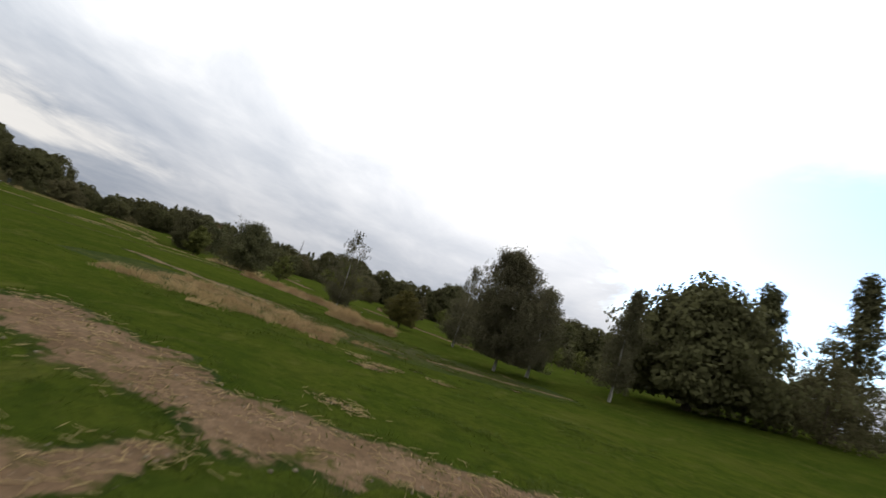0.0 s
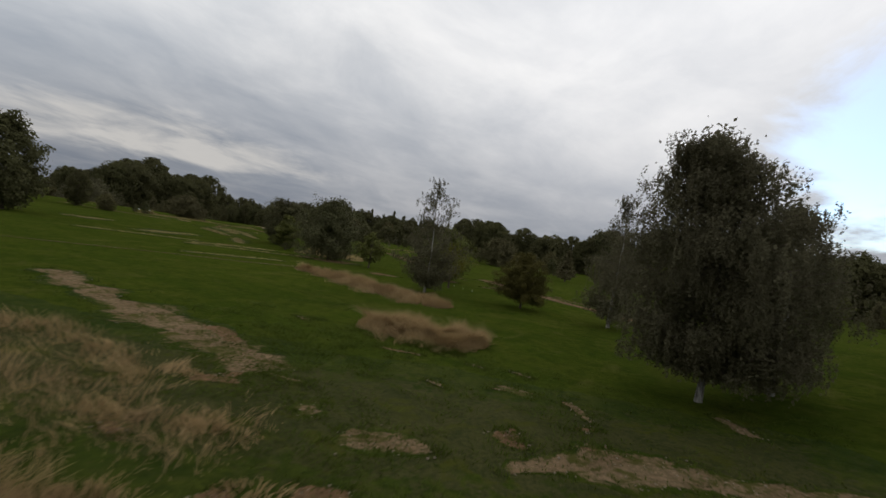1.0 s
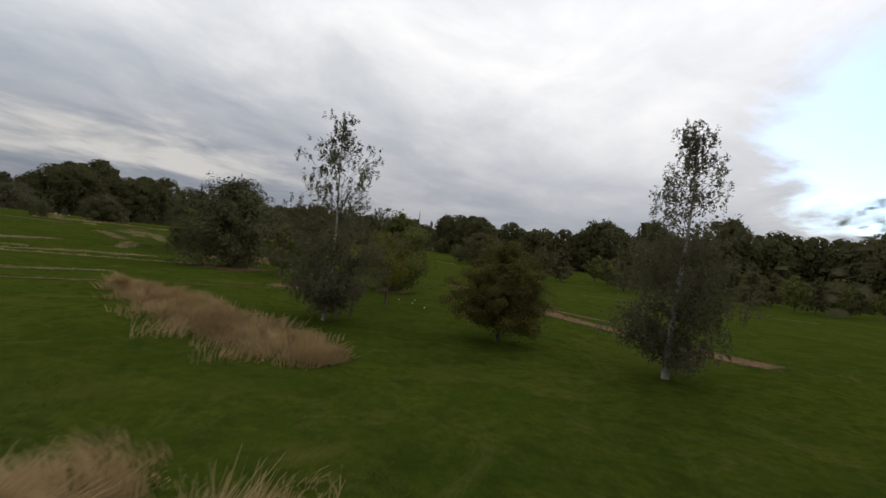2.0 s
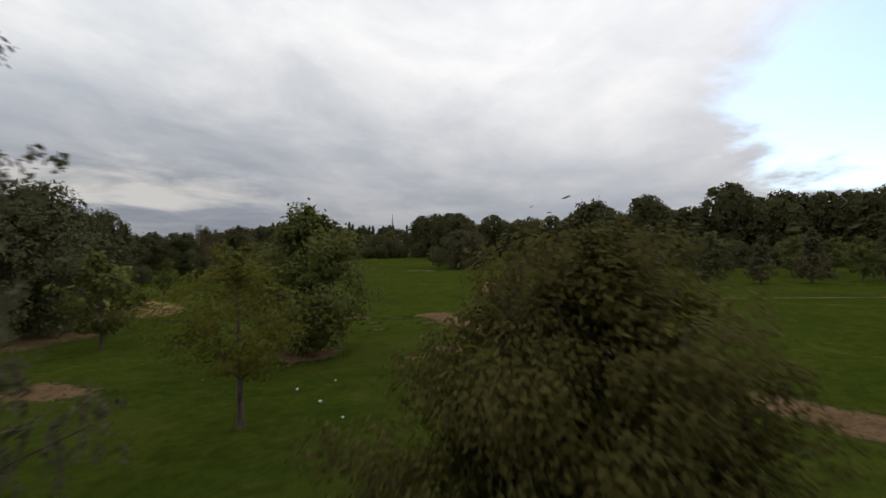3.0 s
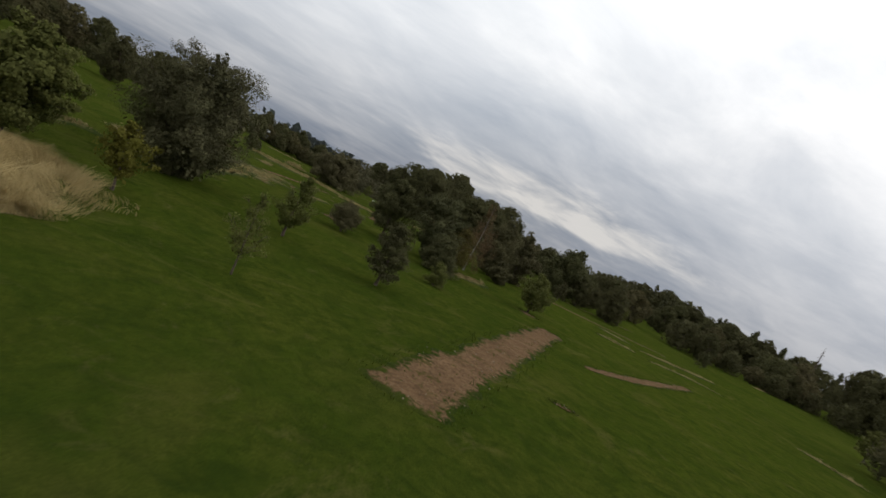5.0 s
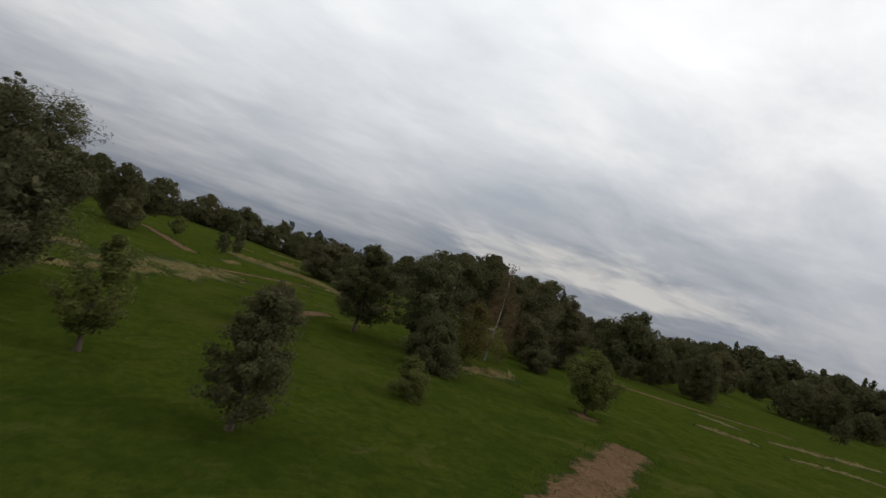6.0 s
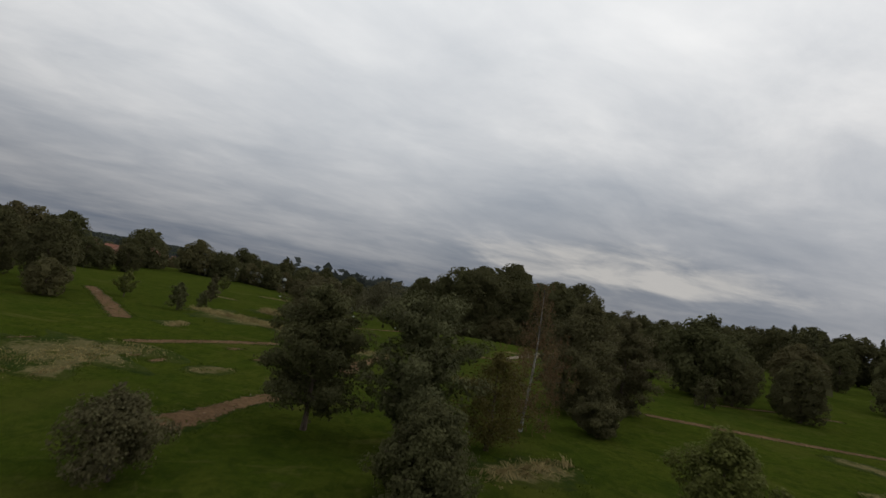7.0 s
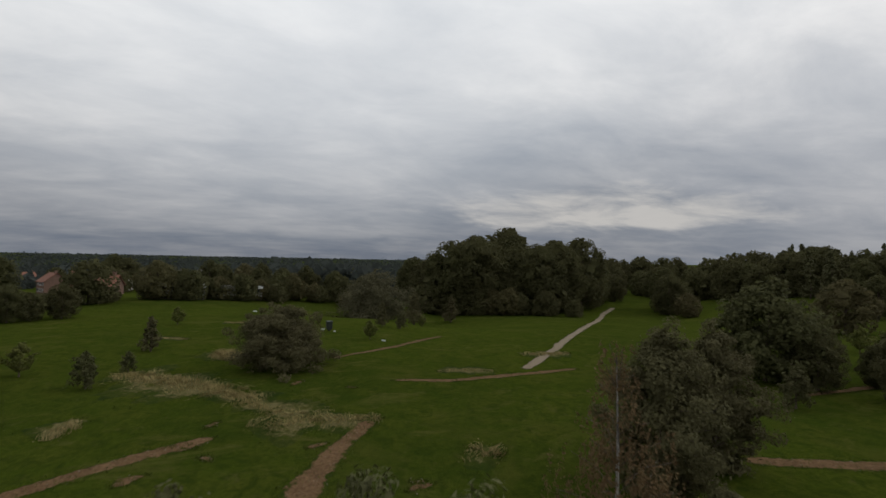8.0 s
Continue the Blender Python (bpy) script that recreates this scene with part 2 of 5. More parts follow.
SOIL_BROKEN = soil_material("broken_earth_and_turf", (0.120, 0.078, 0.042), (0.200, 0.138, 0.082), (0.034, 0.034, 0.012), (0.32, 0.26, 0.18), 0.50, 0.52)
ROUGH_TURF = soil_material("rough_mottled_turf", (0.033, 0.037, 0.011), (0.058, 0.055, 0.019), (0.012, 0.017, 0.005), (0.105, 0.088, 0.048), 0.53, 0.40)
DRY_TURF = soil_material("dry_yellowed_turf", (0.086, 0.074, 0.030), (0.150, 0.124, 0.056), (0.036, 0.041, 0.011), (0.19, 0.16, 0.08), 0.51, 0.44)
BARK = bark_material("brown_bark", (0.045, 0.034, 0.025), (0.13, 0.10, 0.075))
BARK_BIRCH = bark_material("birch_bark", (0.07, 0.06, 0.05), (0.40, 0.38, 0.34), 3.0)
STRAW = leaf_material("dry_grass_stems", (0.24, 0.185, 0.080), (0.44, 0.345, 0.165), 0.3, 0.9)
STRAW_PINK = leaf_material("ripe_grass_heads", (0.195, 0.137, 0.063), (0.372, 0.270, 0.132), 0.3, 0.9)
STRAW_LOW = leaf_material("low_dry_grass", (0.165, 0.138, 0.050), (0.30, 0.245, 0.110), 0.3, 0.9)
BLADE = leaf_material("green_grass_blades", (0.034, 0.052, 0.007), (0.064, 0.084, 0.013), 0.4, 0.9)


# ---------------------------------------------------------------- mesh helpers
def mesh_from(name, verts, faces, mat, smooth=False):
    """verts: (n, 3) array; faces: (m, k) array of one face size."""
    verts, faces = np.asarray(verts, np.float32), np.asarray(faces, np.int32)
    me = bpy.data.meshes.new(name)
    me.vertices.add(len(verts))
    me.vertices.foreach_set("co", verts.ravel())
    me.loops.add(faces.size)
    me.loops.foreach_set("vertex_index", faces.ravel())
    me.polygons.add(len(faces))
    me.polygons.foreach_set("loop_start", np.arange(len(faces), dtype=np.int32) * faces.shape[1])
    if smooth:
        me.polygons.foreach_set("use_smooth", np.ones(len(faces), bool))
    me.materials.append(mat)
    me.update(calc_edges=True)
    me.validate()
    return me


def child(name, me, parent, label=""):
    ob = new(name, me)
    ob.parent = parent
    if label:
        tagged(ob, label)
    return ob


def part(name, bm, material, parent, label=""):
    me = bpy.data.meshes.new(name)
    bm.to_mesh(me)
    bm.free()
    me.materials.append(material)
    return child(name, me, parent, label)


def tube(points, radii, sides):
    """Verts and quads of a tapered tube along points."""
    points, v, f = np.asarray(points, float), [], []
    for i, (p, r) in enumerate(zip(points, radii)):
        d = points[min(i + 1, len(points) - 1)] - points[max(i - 1, 0)]
        d /= np.linalg.norm(d) + 1e-9
        a = np.cross(d, (0.31, 0.95, 0.05))
        a /= np.linalg.norm(a) + 1e-9
        b = np.cross(d, a)
        for s in range(sides):
            t = 2 * math.pi * s / sides
            v.append(p + r * (math.cos(t) * a + math.sin(t) * b))
        if i:
            o = (i - 1) * sides
            f += [(o + s, o + (s + 1) % sides, o + sides + (s + 1) % sides, o + sides + s) for s in range(sides)]
    return np.array(v), np.array(f)


def leaf_quads(rng, at, size, up_bias=0.5, hang=0.0, out=None, broad=0.34):
    """One small leaf spray for each place in at, turned along out where given."""
    n = len(at)
    nrm = rng.normal(size=(n, 3))
    if out is None:
        nrm[:, 2] = np.abs(nrm[:, 2]) + up_bias
    else:
        nrm = 0.42 * nrm + out + np.array([0, 0, 0.25])
    nrm /= np.linalg.norm(nrm, axis=1)[:, None]
    ax = rng.normal(size=(n, 3))
    ax[:, 2] -= hang
    ax -= (ax * nrm).sum(1)[:, None] * nrm
    ax /= np.linalg.norm(ax, axis=1)[:, None] + 1e-9
    si = np.cross(nrm, ax)
    s = size * rng.uniform(0.65, 1.35, (n, 1))
    v = np.stack([at - ax * s * 0.55, at + si * s * broad + ax * s * 0.12, at + ax * s * 0.6, at - si * s * broad + ax * s * 0.08], 1).reshape(-1, 3)
    return v, np.arange(4 * n).reshape(n, 4)


PROFILES = {
    "round": lambda u: (1 - (2 * u - 0.9).clip(-1, 1) ** 2) ** 0.5 if u < 0.95 else 0.25,
    "oval": lambda u: max(0.12, math.sin(math.pi * min(1, u * 0.92 + 0.08)) ** 0.7),
    "cone": lambda u: max(0.06, (1 - u) ** 0.85),
    "dome": lambda u: max(0.1, (1 - u ** 2.4) ** 0.55),
    "birch": lambda u: max(0.10, (1 - u) ** 0.6 * (0.72 + 0.28 * math.sin(math.pi * u))),
    "pine": lambda u: 0.75 + 0.35 * math.sin(math.pi * u) if u > 0.25 else 0.5,
    "spire": lambda u: max(0.05, (1 - u) ** 0.7 * 0.9),
    "bush": lambda u: max(0.15, (1 - max(0.0, u - 0.25) ** 2 / 0.5625) ** 0.5),
}
PROFILES["weeping"] = lambda u: float(np.interp(u, (0.0, 0.2, 0.45, 0.65, 0.82, 0.93, 1.0), (0.66, 0.92, 1.0, 0.86, 0.60, 0.38, 0.10)))
PROFILES["skirt"] = lambda u: float(np.interp(u, (0.0, 0.2, 0.45, 0.55, 0.78, 1.0), (0.72, 1.0, 0.92, 0.78, 0.62, 0.10)))
PROFILES["round"] = lambda u: max(0.2, (1 - (2 * min(u, 0.95) - 0.9) ** 2) ** 0.5)


def build_tree(name, H, R, profile="oval", clear=0.14, limbs=34, per=4, leaves=42, leaf=0.16, clump=0.30, mat=None, bark=None, weep=0.0, shoots=3, seed=1, trunk_r=None, twist=0.5, rise=0.35, up=0.5, wild=0.2, inner=0.35, side=None, floor=0.12, strand=0.6, airy=0.25, slim=None, tip=None, thin=None):
    """A tree at the origin: an Empty with trunk, limbs and a crown of loose leaf clumps round the limb ends."""
    rng = np.random.default_rng(seed)
    prof = PROFILES[profile]
    z0 = H * clear
    r0 = trunk_r or 0.012 * H + 0.03
    lean = rng.normal(size=2) * 0.02 * H if tip is None else np.array(tip)
    stem = [np.array([lean[0] * (t ** 2) + twist * 0.02 * H * math.sin(5 * t + seed), lean[1] * (t ** 2) + twist * 0.02 * H * math.sin(4 * t + 2 * seed), t * H * 0.94]) for t in np.linspace(0, 1, 9)]
    stem_r = [r0 * (1.35 if i == 0 else 1.0) * (1 - 0.9 * i / 8) + 0.008 for i in range(9)]
    tv, tf = tube(stem, stem_r, 8)
    stem = np.array(stem)

    def on_stem(z):
        t = min(1, max(0, z / (H * 0.94))) * 8
        i = min(7, int(t))
        return stem[i] + (stem[i + 1] - stem[i]) * (t - i)

    lv, lf, lo, spots, radii, deep, thick = [], [], 0, [], [], [], []
    for i in range(limbs):
        u = (i + rng.uniform(0, 1)) / limbs
        u = u ** 0.9
        az = i * 2.39996 + rng.uniform(-0.5, 0.5)
        reach = prof(u) * R * rng.uniform(1 - 1.6 * wild, 1 + wild)
        top = z0 + u * (H - z0) * 0.97
        a = on_stem(max(z0 * 0.8, top - rise * reach - 0.05 * H))
        e = np.array([*(on_stem(top)[:2]), top]) + np.array([math.cos(az) * reach, math.sin(az) * reach, rng.uniform(-0.03, 0.03) * H])
        m = a + (e - a) * 0.5 + np.array([0, 0, 0.10 * reach])
        rr = r0 * (0.32 * (1 - 0.7 * u))
        v, f = tube([a, m, a + (e - a) * 0.97], [rr, rr * 0.6, 0.012], 4)
        lv.append(v)
        lf.append(f + lo)
        lo += len(v)
        for j in range(per):
            s = 0.38 + 0.62 * (j + rng.uniform(0.2, 0.9)) / per
            c = a + (e - a) * s + rng.normal(size=3) * 0.08 * R + np.array([0, 0, 0.08 * reach * math.sin(math.pi * s)])
            spots.append(c)
            radii.append(clump * R * rng.uniform(0.6, 1.25) * (0.65 + 0.35 * prof(u)))
            open_top = 1.0 if thin is None or u < thin[0] else thin[1]
            thick.append(max(0.22, prof(u)) ** airy * open_top)
            radii[-1] *= open_top ** 0.4
        for j in range(int(inner * leaves * per / 6 * (1.0 if thin is None or u < thin[0] else 0.15))):
            deep.append(a + (e - a) * rng.uniform(0.15, 0.75) + rng.normal(size=3) * 0.10 * R)
    for j in range(shoots):
        az = rng.uniform(0, 6.28) if side is None else side + rng.uniform(-0.5, 0.5)
        foot, reach = on_stem(H * 0.82), np.array([math.cos(az), math.sin(az), 0.0]) * 0.055 * R * j
        v, f = tube([foot, foot + reach * 0.9 + (0, 0, 0.08 * H), on_stem(H * 0.9) + reach * 1.35 + (0, 0, (0.08 - 0.02 * j) * H)], [0.02, 0.012, 0.005], 3)
        lv.append(v)
        lf.append(f + lo)
        lo += len(v)
        for s in np.linspace(0, 1, 4):
            spots.append(on_stem(H * 0.9) + np.array([math.cos(az) * 0.055 * R * j * (0.4 + s), math.sin(az) * 0.055 * R * j * (0.4 + s), -0.06 * H + s * H * (0.15 - 0.02 * j)]))
            radii.append(0.10 * R * (1.3 - s))
            thick.append(0.6 if thin is None else 0.5 * thin[1])
    at, out = [], []
    heart = np.array([*on_stem(H * 0.5)[:2], z0 + 0.45 * (H - z0)])
    for c, r, dens in zip(spots, radii, thick):
        k = max(4, int(leaves * rng.uniform(0.6, 1.4) * dens))
        d = rng.normal(size=(k, 3))
        d /= np.linalg.norm(d, axis=1)[:, None]
        o = c - heart
        out.append(0.65 * d + 0.5 * o / (np.linalg.norm(o) + 1e-6))
        d *= r * (0.45 + 0.5 * rng.uniform(0, 1, (k, 1)) ** 0.6) * np.where(rng.uniform(0, 1, (k, 1)) < 0.15, 1.3, 1.0)
        d[:, 2] *= 0.75
        if weep:
            cords = max(2, k // 14)
            own = rng.integers(0, cords, k)
            drop = rng.uniform(0, 1, k) ** 1.1
            d = d[own] * np.array([strand * 1.5, strand * 1.5, 0.8]) + rng.normal(size=(k, 3)) * 0.42 * leaf
            d[:, 2] -= drop * weep * rng.uniform(0.3, 1.35, cords)[own]
        at.append(c + d)
    at, out = np.concatenate(at), np.concatenate(out)
    out = out[at[:, 2] > floor]
    at = at[at[:, 2] > floor]
    cv, cf = leaf_quads(rng, at, leaf, up, 1.5 if weep else 0.3, out, slim or (0.27 if weep else 0.36))
    if deep:
        deep = np.array(deep)
        deep = deep[deep[:, 2] > floor + leaf]
        dv, df = leaf_quads(rng, deep, leaf * 1.6, 0.2)
        cv, cf = np.concatenate([cv, dv]), np.concatenate([cf, df + len(cv)])
    root = new(name)
    child("trunk", mesh_from("trunk", tv, tf, bark or BARK, True), root)
    child("branchwork", mesh_from("branchwork", np.concatenate(lv), np.concatenate(lf), BARK, True), root)
    child("crown", mesh_from("crown", cv, cf, mat), root)
    return root


def build_wood_tree(name, H, R, profile, lumps, leaves, leaf, mat, seed, clear=0.05, big=0.40, flat=0.85):
    """A tree of the wood: trunk, a few limbs and a billowing crown of leaf sprays over rounded boughs."""
    rng = np.random.default_rng(seed)
    prof = PROFILES[profile]
    z0 = H * clear
    tv, tf = tube([(0, 0, 0), (0.05 * R, 0, H * 0.4), (0, 0.04 * R, H * 0.85)], [0.028 * H, 0.018 * H, 0.03], 6)
    lv, lf, lo = [tv], [tf], len(tv)
    cen, rad = [], []
    for i in range(lumps):
        u = 0.94 * (i + rng.uniform(0.2, 0.8)) / lumps
        az = i * 2.39996 + rng.uniform(-0.5, 0.5)
        r = R * big * rng.uniform(0.75, 1.25) * (0.8 + 0.2 * prof(u))
        reach = max(0.0, prof(u) * R - 0.75 * r) * rng.uniform(0.8, 1.12)
        z = max(r * 0.7, z0 + u * (H - z0 - r * 0.75))
        c = np.array([math.cos(az) * reach, math.sin(az) * reach, z])
        cen.append(c)
        rad.append(r)
        if i % 3 == 0:
            v, f = tube([(0, 0, z * 0.6), tuple(c * (0.6, 0.6, 0.9)), tuple(c)], [0.01 * H, 0.006 * H, 0.02], 3)
            lv.append(v)
            lf.append(f + lo)
            lo += len(v)
    cen, rad = np.array(cen), np.array(rad)
    share = (rad ** 2) / (rad ** 2).sum()
    at, out = [], []
    for c, r, s in zip(cen, rad, share):
        k = int(leaves * s * 1.9)
        d = rng.normal(size=(k, 3))
        d[:, 2] += 0.15
        d /= np.linalg.norm(d, axis=1)[:, None]
        p = c + d * r * rng.uniform(0.86, 1.06, (k, 1)) * (1, 1, flat)
        inside = (np.linalg.norm((p[:, None] - cen[None]) / (1, 1, flat), axis=2) < 0.82 * rad[None]).any(1)
        ok = ~inside & (p[:, 2] > 0.3)
        at.append(p[ok])
        out.append(d[ok])
    at, out = np.concatenate(at), np.concatenate(out)
    cv, cf = leaf_quads(rng, at, leaf, 0.3, 0.2, out, 0.44)
    core = np.concatenate([c + rng.normal(size=(6, 3)) * 0.33 * r for c, r in zip(cen, rad)])
    core = core[core[:, 2] > 0.5 * R * big]
    dv, df = leaf_quads(rng, core, 0.85 * R * big, 0.1, 0.0, None, 0.5)
    root = new(name)
    child("trunk", mesh_from("trunk", np.concatenate(lv), np.concatenate(lf), BARK, True), root)
    child("crown", mesh_from("crown", np.concatenate([cv, dv]), np.concatenate([cf, df + len(cv)]), mat), root)
    return root


def settle(root, x, y, turn=0.0, scale=1.0, squash=1.0):
    root.location = (x, y, terrain(x, y) - 0.03)
    root.rotation_euler = (0, 0, radians(turn))
    root.scale = (scale, scale, scale * squash)
    return root


def repeat(root, x, y, turn, scale, squash=1.0):
    m = Matrix.Translation((x, y, terrain(x, y) - 0.03)) @ Euler((0, 0, radians(turn))).to_matrix().to_4x4()
    ob = copy_thing(root, m)
    ob.scale = (scale, scale, scale * squash)
    return ob


def smooth_step(t):
    t = min(1.0, max(0.0, t))
    return t * t * (3 - 2 * t)


def terrain(x, y):
    """Height of the ground: nearly level meadow that falls away into a broad plain."""
    d = math.hypot(x + 46, y - 114)
    bearing = math.degrees(math.atan2(-(x + 46), y - 114))
    lee = min(1.0, max(0.0, (bearing - 52) / 26)) if bearing > 0 else min(1.0, max(0.0, (-bearing - 150) / 25))
    lee = lee * lee * (3 - 2 * lee)
    z = -17.0 * lee * (1 - math.exp(-max(0.0, d - 145.0) / 205.0))
    rise = max(0.0, x) ** 2 * 0.0031 if x < 25 else 1.94 + 0.09 * min(25.0, x - 25)
    z += rise * min(1.0, max(0.0, (98 - y) / 30)) ** 1.5
    swale = smooth_step((bearing - 28) / 14) * (1 - smooth_step((bearing - 65) / 9))
    z -= 7.0 * swale * smooth_step((d - 55) / 115)
    z -= 5.0 * math.exp(-((x + 165) ** 2 + (y - 152) ** 2) / 700)
    z -= 0.7 * math.exp(-((x + 45) ** 2 + (y - 91) ** 2) / 260)
    return z + 0.10 * math.sin(x * 0.11 + 1.0) * math.sin(y * 0.09) * min(1.0, 60.0 / (d + 1))


# ---------------------------------------------------------------- ground
def graded(lo, hi, inner_lo, inner_hi, step):
    a = list(np.arange(inner_lo, inner_hi + 0.1, step))
    g, s = inner_hi, step
    while g < hi:
        s *= 1.22
        g += s
        a.append(min(g, hi))
    g, s = inner_lo, step
    while g > lo:
        s *= 1.22
        g -= s
        a.insert(0, max(g, lo))
    return a


def build_ground():
    xs, ys = graded(-12000, 12000, -140, 60, 2.0), graded(-12000, 12000, -20, 220, 2.0)
    v = np.array([(x, y, terrain(x, y)) for y in ys for x in xs])
    nx = len(xs)
    i = np.arange((len(ys) - 1) * (nx - 1))
    o = (i // (nx - 1)) * nx + i % (nx - 1)
    f = np.stack([o, o + 1, o + nx + 1, o + nx], 1)
    tagged(new("ground", mesh_from("ground", v, f, TURF, True)), "mown green meadow turf with worn and dry spots", "grass", kind="structure")


build_ground()


RIMS, BARE = [], []


def ribbon(name, pts, widths, mat, label, seed, lift=0.018, ragged=0.22, category="bare earth", crown=0.012, kind="", rough=0.010):
    """A ragged strip that lies on the turf along pts."""
    rng = np.random.default_rng(seed)
    pts, widths = np.array(pts, float), np.array(widths, float)
    seg = np.r_[0, np.cumsum(np.linalg.norm(np.diff(pts, axis=0), axis=1))]
    n = max(10, int(seg[-1] / 0.3))
    s = np.linspace(0, seg[-1], n)
    cx, cy, w = np.interp(s, seg, pts[:, 0]), np.interp(s, seg, pts[:, 1]), np.interp(s, seg, widths)
    k = np.ones(5) / 5
    cx[2:-2], cy[2:-2] = np.convolve(cx, k, "valid"), np.convolve(cy, k, "valid")
    tx, ty = np.gradient(cx), np.gradient(cy)
    ln = np.hypot(tx, ty) + 1e-9
    nx, ny = -ty / ln, tx / ln
    edge = []
    for _ in range(2):
        r = rng.normal(size=n)
        edge.append(1 + ragged * (0.75 * np.convolve(r, np.ones(7) / 7, "same") * 2.6 + 0.55 * np.convolve(r[::-1], np.ones(3) / 3, "same")))
    ends = np.minimum(1, np.minimum(np.arange(n), np.arange(n)[::-1]) / 3 + 0.35)
    m, v, rims = 9, [], []
    for i in range(n):
        tip_near = 1 - min(1.0, min(s[i], seg[-1] - s[i]) / (0.55 * w[i] + 0.05))
        for j in range(m):
            q = 2 * j / (m - 1) - 1
            half = 1.12 * w[i] / 2 * ends[i] * max(0.25, edge[0][i] if q < 0 else edge[1][i])
            x, y = cx[i] + nx[i] * q * half, cy[i] + ny[i] * q * half
            rim = 0 if abs(q) > 0.99 or i in (0, n - 1) else 1
            rims.append(max(abs(q), tip_near))
            if not rim:
                RIMS.append((x, y))
            elif mat in (SOIL, SOIL_PALE, SOIL_BROKEN):
                BARE.append((x, y))
            v.append((x, y, terrain(x, y) + (lift + rough * noise.noise(Vector((x * 1.7, y * 1.7, 4.0))) + crown * (1 - q * q)) * rim - 0.05 * (1 - rim)))
    o = np.array([i * m + j for i in range(n - 1) for j in range(m - 1)])
    me = mesh_from(name, v, np.stack([o, o + m, o + m + 1, o + 1], 1), mat, True)
    me.attributes.new("rim", "FLOAT", "POINT").data.foreach_set("value", rims)
    return tagged(new(name, me), label, category, kind=kind)


def tufts(name, pts, widths, per_m2, height, mat, label, seed, lean=0.25, blade=0.014, category="dry grass", clumped=0.7, groupname="", segs=3):
    """A stand of standing stems along pts, in leaning clumps."""
    rng = np.random.default_rng(seed)
    pts, widths = np.array(pts, float), np.array(widths, float)
    seg = np.r_[0, np.cumsum(np.linalg.norm(np.diff(pts, axis=0), axis=1))]
    area = np.trapezoid(widths, seg) if hasattr(np, "trapezoid") else np.trapz(widths, seg)
    n = int(area * per_m2)
    s = rng.uniform(0, seg[-1], n)
    q = np.clip(rng.normal(0, 0.5, n), -1.25, 1.25)
    cx, cy, w = np.interp(s, seg, pts[:, 0]), np.interp(s, seg, pts[:, 1]), np.interp(s, seg, widths)
    tx = np.interp(s + 0.2, seg, pts[:, 0]) - np.interp(s - 0.2, seg, pts[:, 0])
    ty = np.interp(s + 0.2, seg, pts[:, 1]) - np.interp(s - 0.2, seg, pts[:, 1])
    ln = np.hypot(tx, ty) + 1e-9
    wob = 1 + 0.25 * np.sin(s * 1.9 + seed) + 0.15 * np.sin(s * 4.3)
    x, y = cx - ty / ln * q * w / 2 * wob, cy + tx / ln * q * w / 2 * wob
    nc = max(3, int(area * 2.4))
    ci = rng.integers(0, n, nc)
    near = np.argmin((x[:, None] - x[ci][None]) ** 2 + (y[:, None] - y[ci][None]) ** 2, 1)
    x += (x[ci][near] - x) * clumped * 0.2
    y += (y[ci][near] - y) * clumped * 0.2
    swing = rng.normal(size=(nc, 2)) * lean * 1.35 + np.array([0.18, -0.10])
    tall = rng.uniform(0.5, 1.15, nc)
    h = height * tall[near] * rng.uniform(0.35, 1.15, n) * (1 - 0.5 * np.minimum(1, np.abs(q)) ** 1.6) * np.minimum(1, 0.35 + 0.9 * np.minimum(s, seg[-1] - s))
    off = swing[near] + rng.normal(size=(n, 2)) * lean * 0.55 + 0.35 * np.stack([x - x[ci][near], y - y[ci][near]], 1)
    off = off * h[:, None]
    ang = rng.uniform(0, 6.28, n)
    bx, by = np.cos(ang) * blade, np.sin(ang) * blade
    z = np.array([terrain(a, b) for a, b in zip(x, y)]) - 0.02
    rows = []
    for t, wid in ((0.0, 1.0), (0.55, 0.9), (1.0, 0.35))[:segs]:
        px, py, pz = x + off[:, 0] * t ** 1.8, y + off[:, 1] * t ** 1.8, z + h * t * (1 - 0.12 * t)
        rows += [np.stack([px - bx * wid, py - by * wid, pz], 1), np.stack([px + bx * wid, py + by * wid, pz], 1)]
    v = np.stack(rows, 1).reshape(-1, 3)
    b = np.arange(n)[:, None] * 6
    f = np.concatenate([b + [0, 1, 3, 2], b + [2, 3, 5, 4]])
    ob = new(name, mesh_from(name, v, f, mat))
    return tagged(ob, label, category, groupname, "stuff")

# ---------------------------------------------------------------- bare earth, paths
ribbon("rough_turf", [(-21, 31.5), (-14, 31.0), (-7, 32.0), (-1, 33.8), (5, 36.2), (11, 38.0)], [8.5, 11.0, 13.0, 13.5, 11.0, 6.0], ROUGH_TURF, "rough mottled olive-brown turf round the bare patches", 98, ragged=0.05, lift=0.008, crown=0.0, rough=0.002, category="grass", kind="structure")
EARTH = "strip of bare brown earth with stones in the turf"
ribbon("bare_earth", [(-10.9, 13.2), (-8.7, 12.2), (-6.0, 10.8), (-4.2, 9.9), (-2.9, 9.6), (-1.5, 9.3), (-0.1, 9.6), (1.6, 9.9), (5, 10.4), (9.5, 11.4)], [4.4, 4.4, 4.0, 3.7, 3.6, 3.4, 3.2, 2.8, 2.4, 1.8], SOIL_PALE, "broad strip of pale trodden earth along the turf", 1, ragged=0.3, kind="structure")
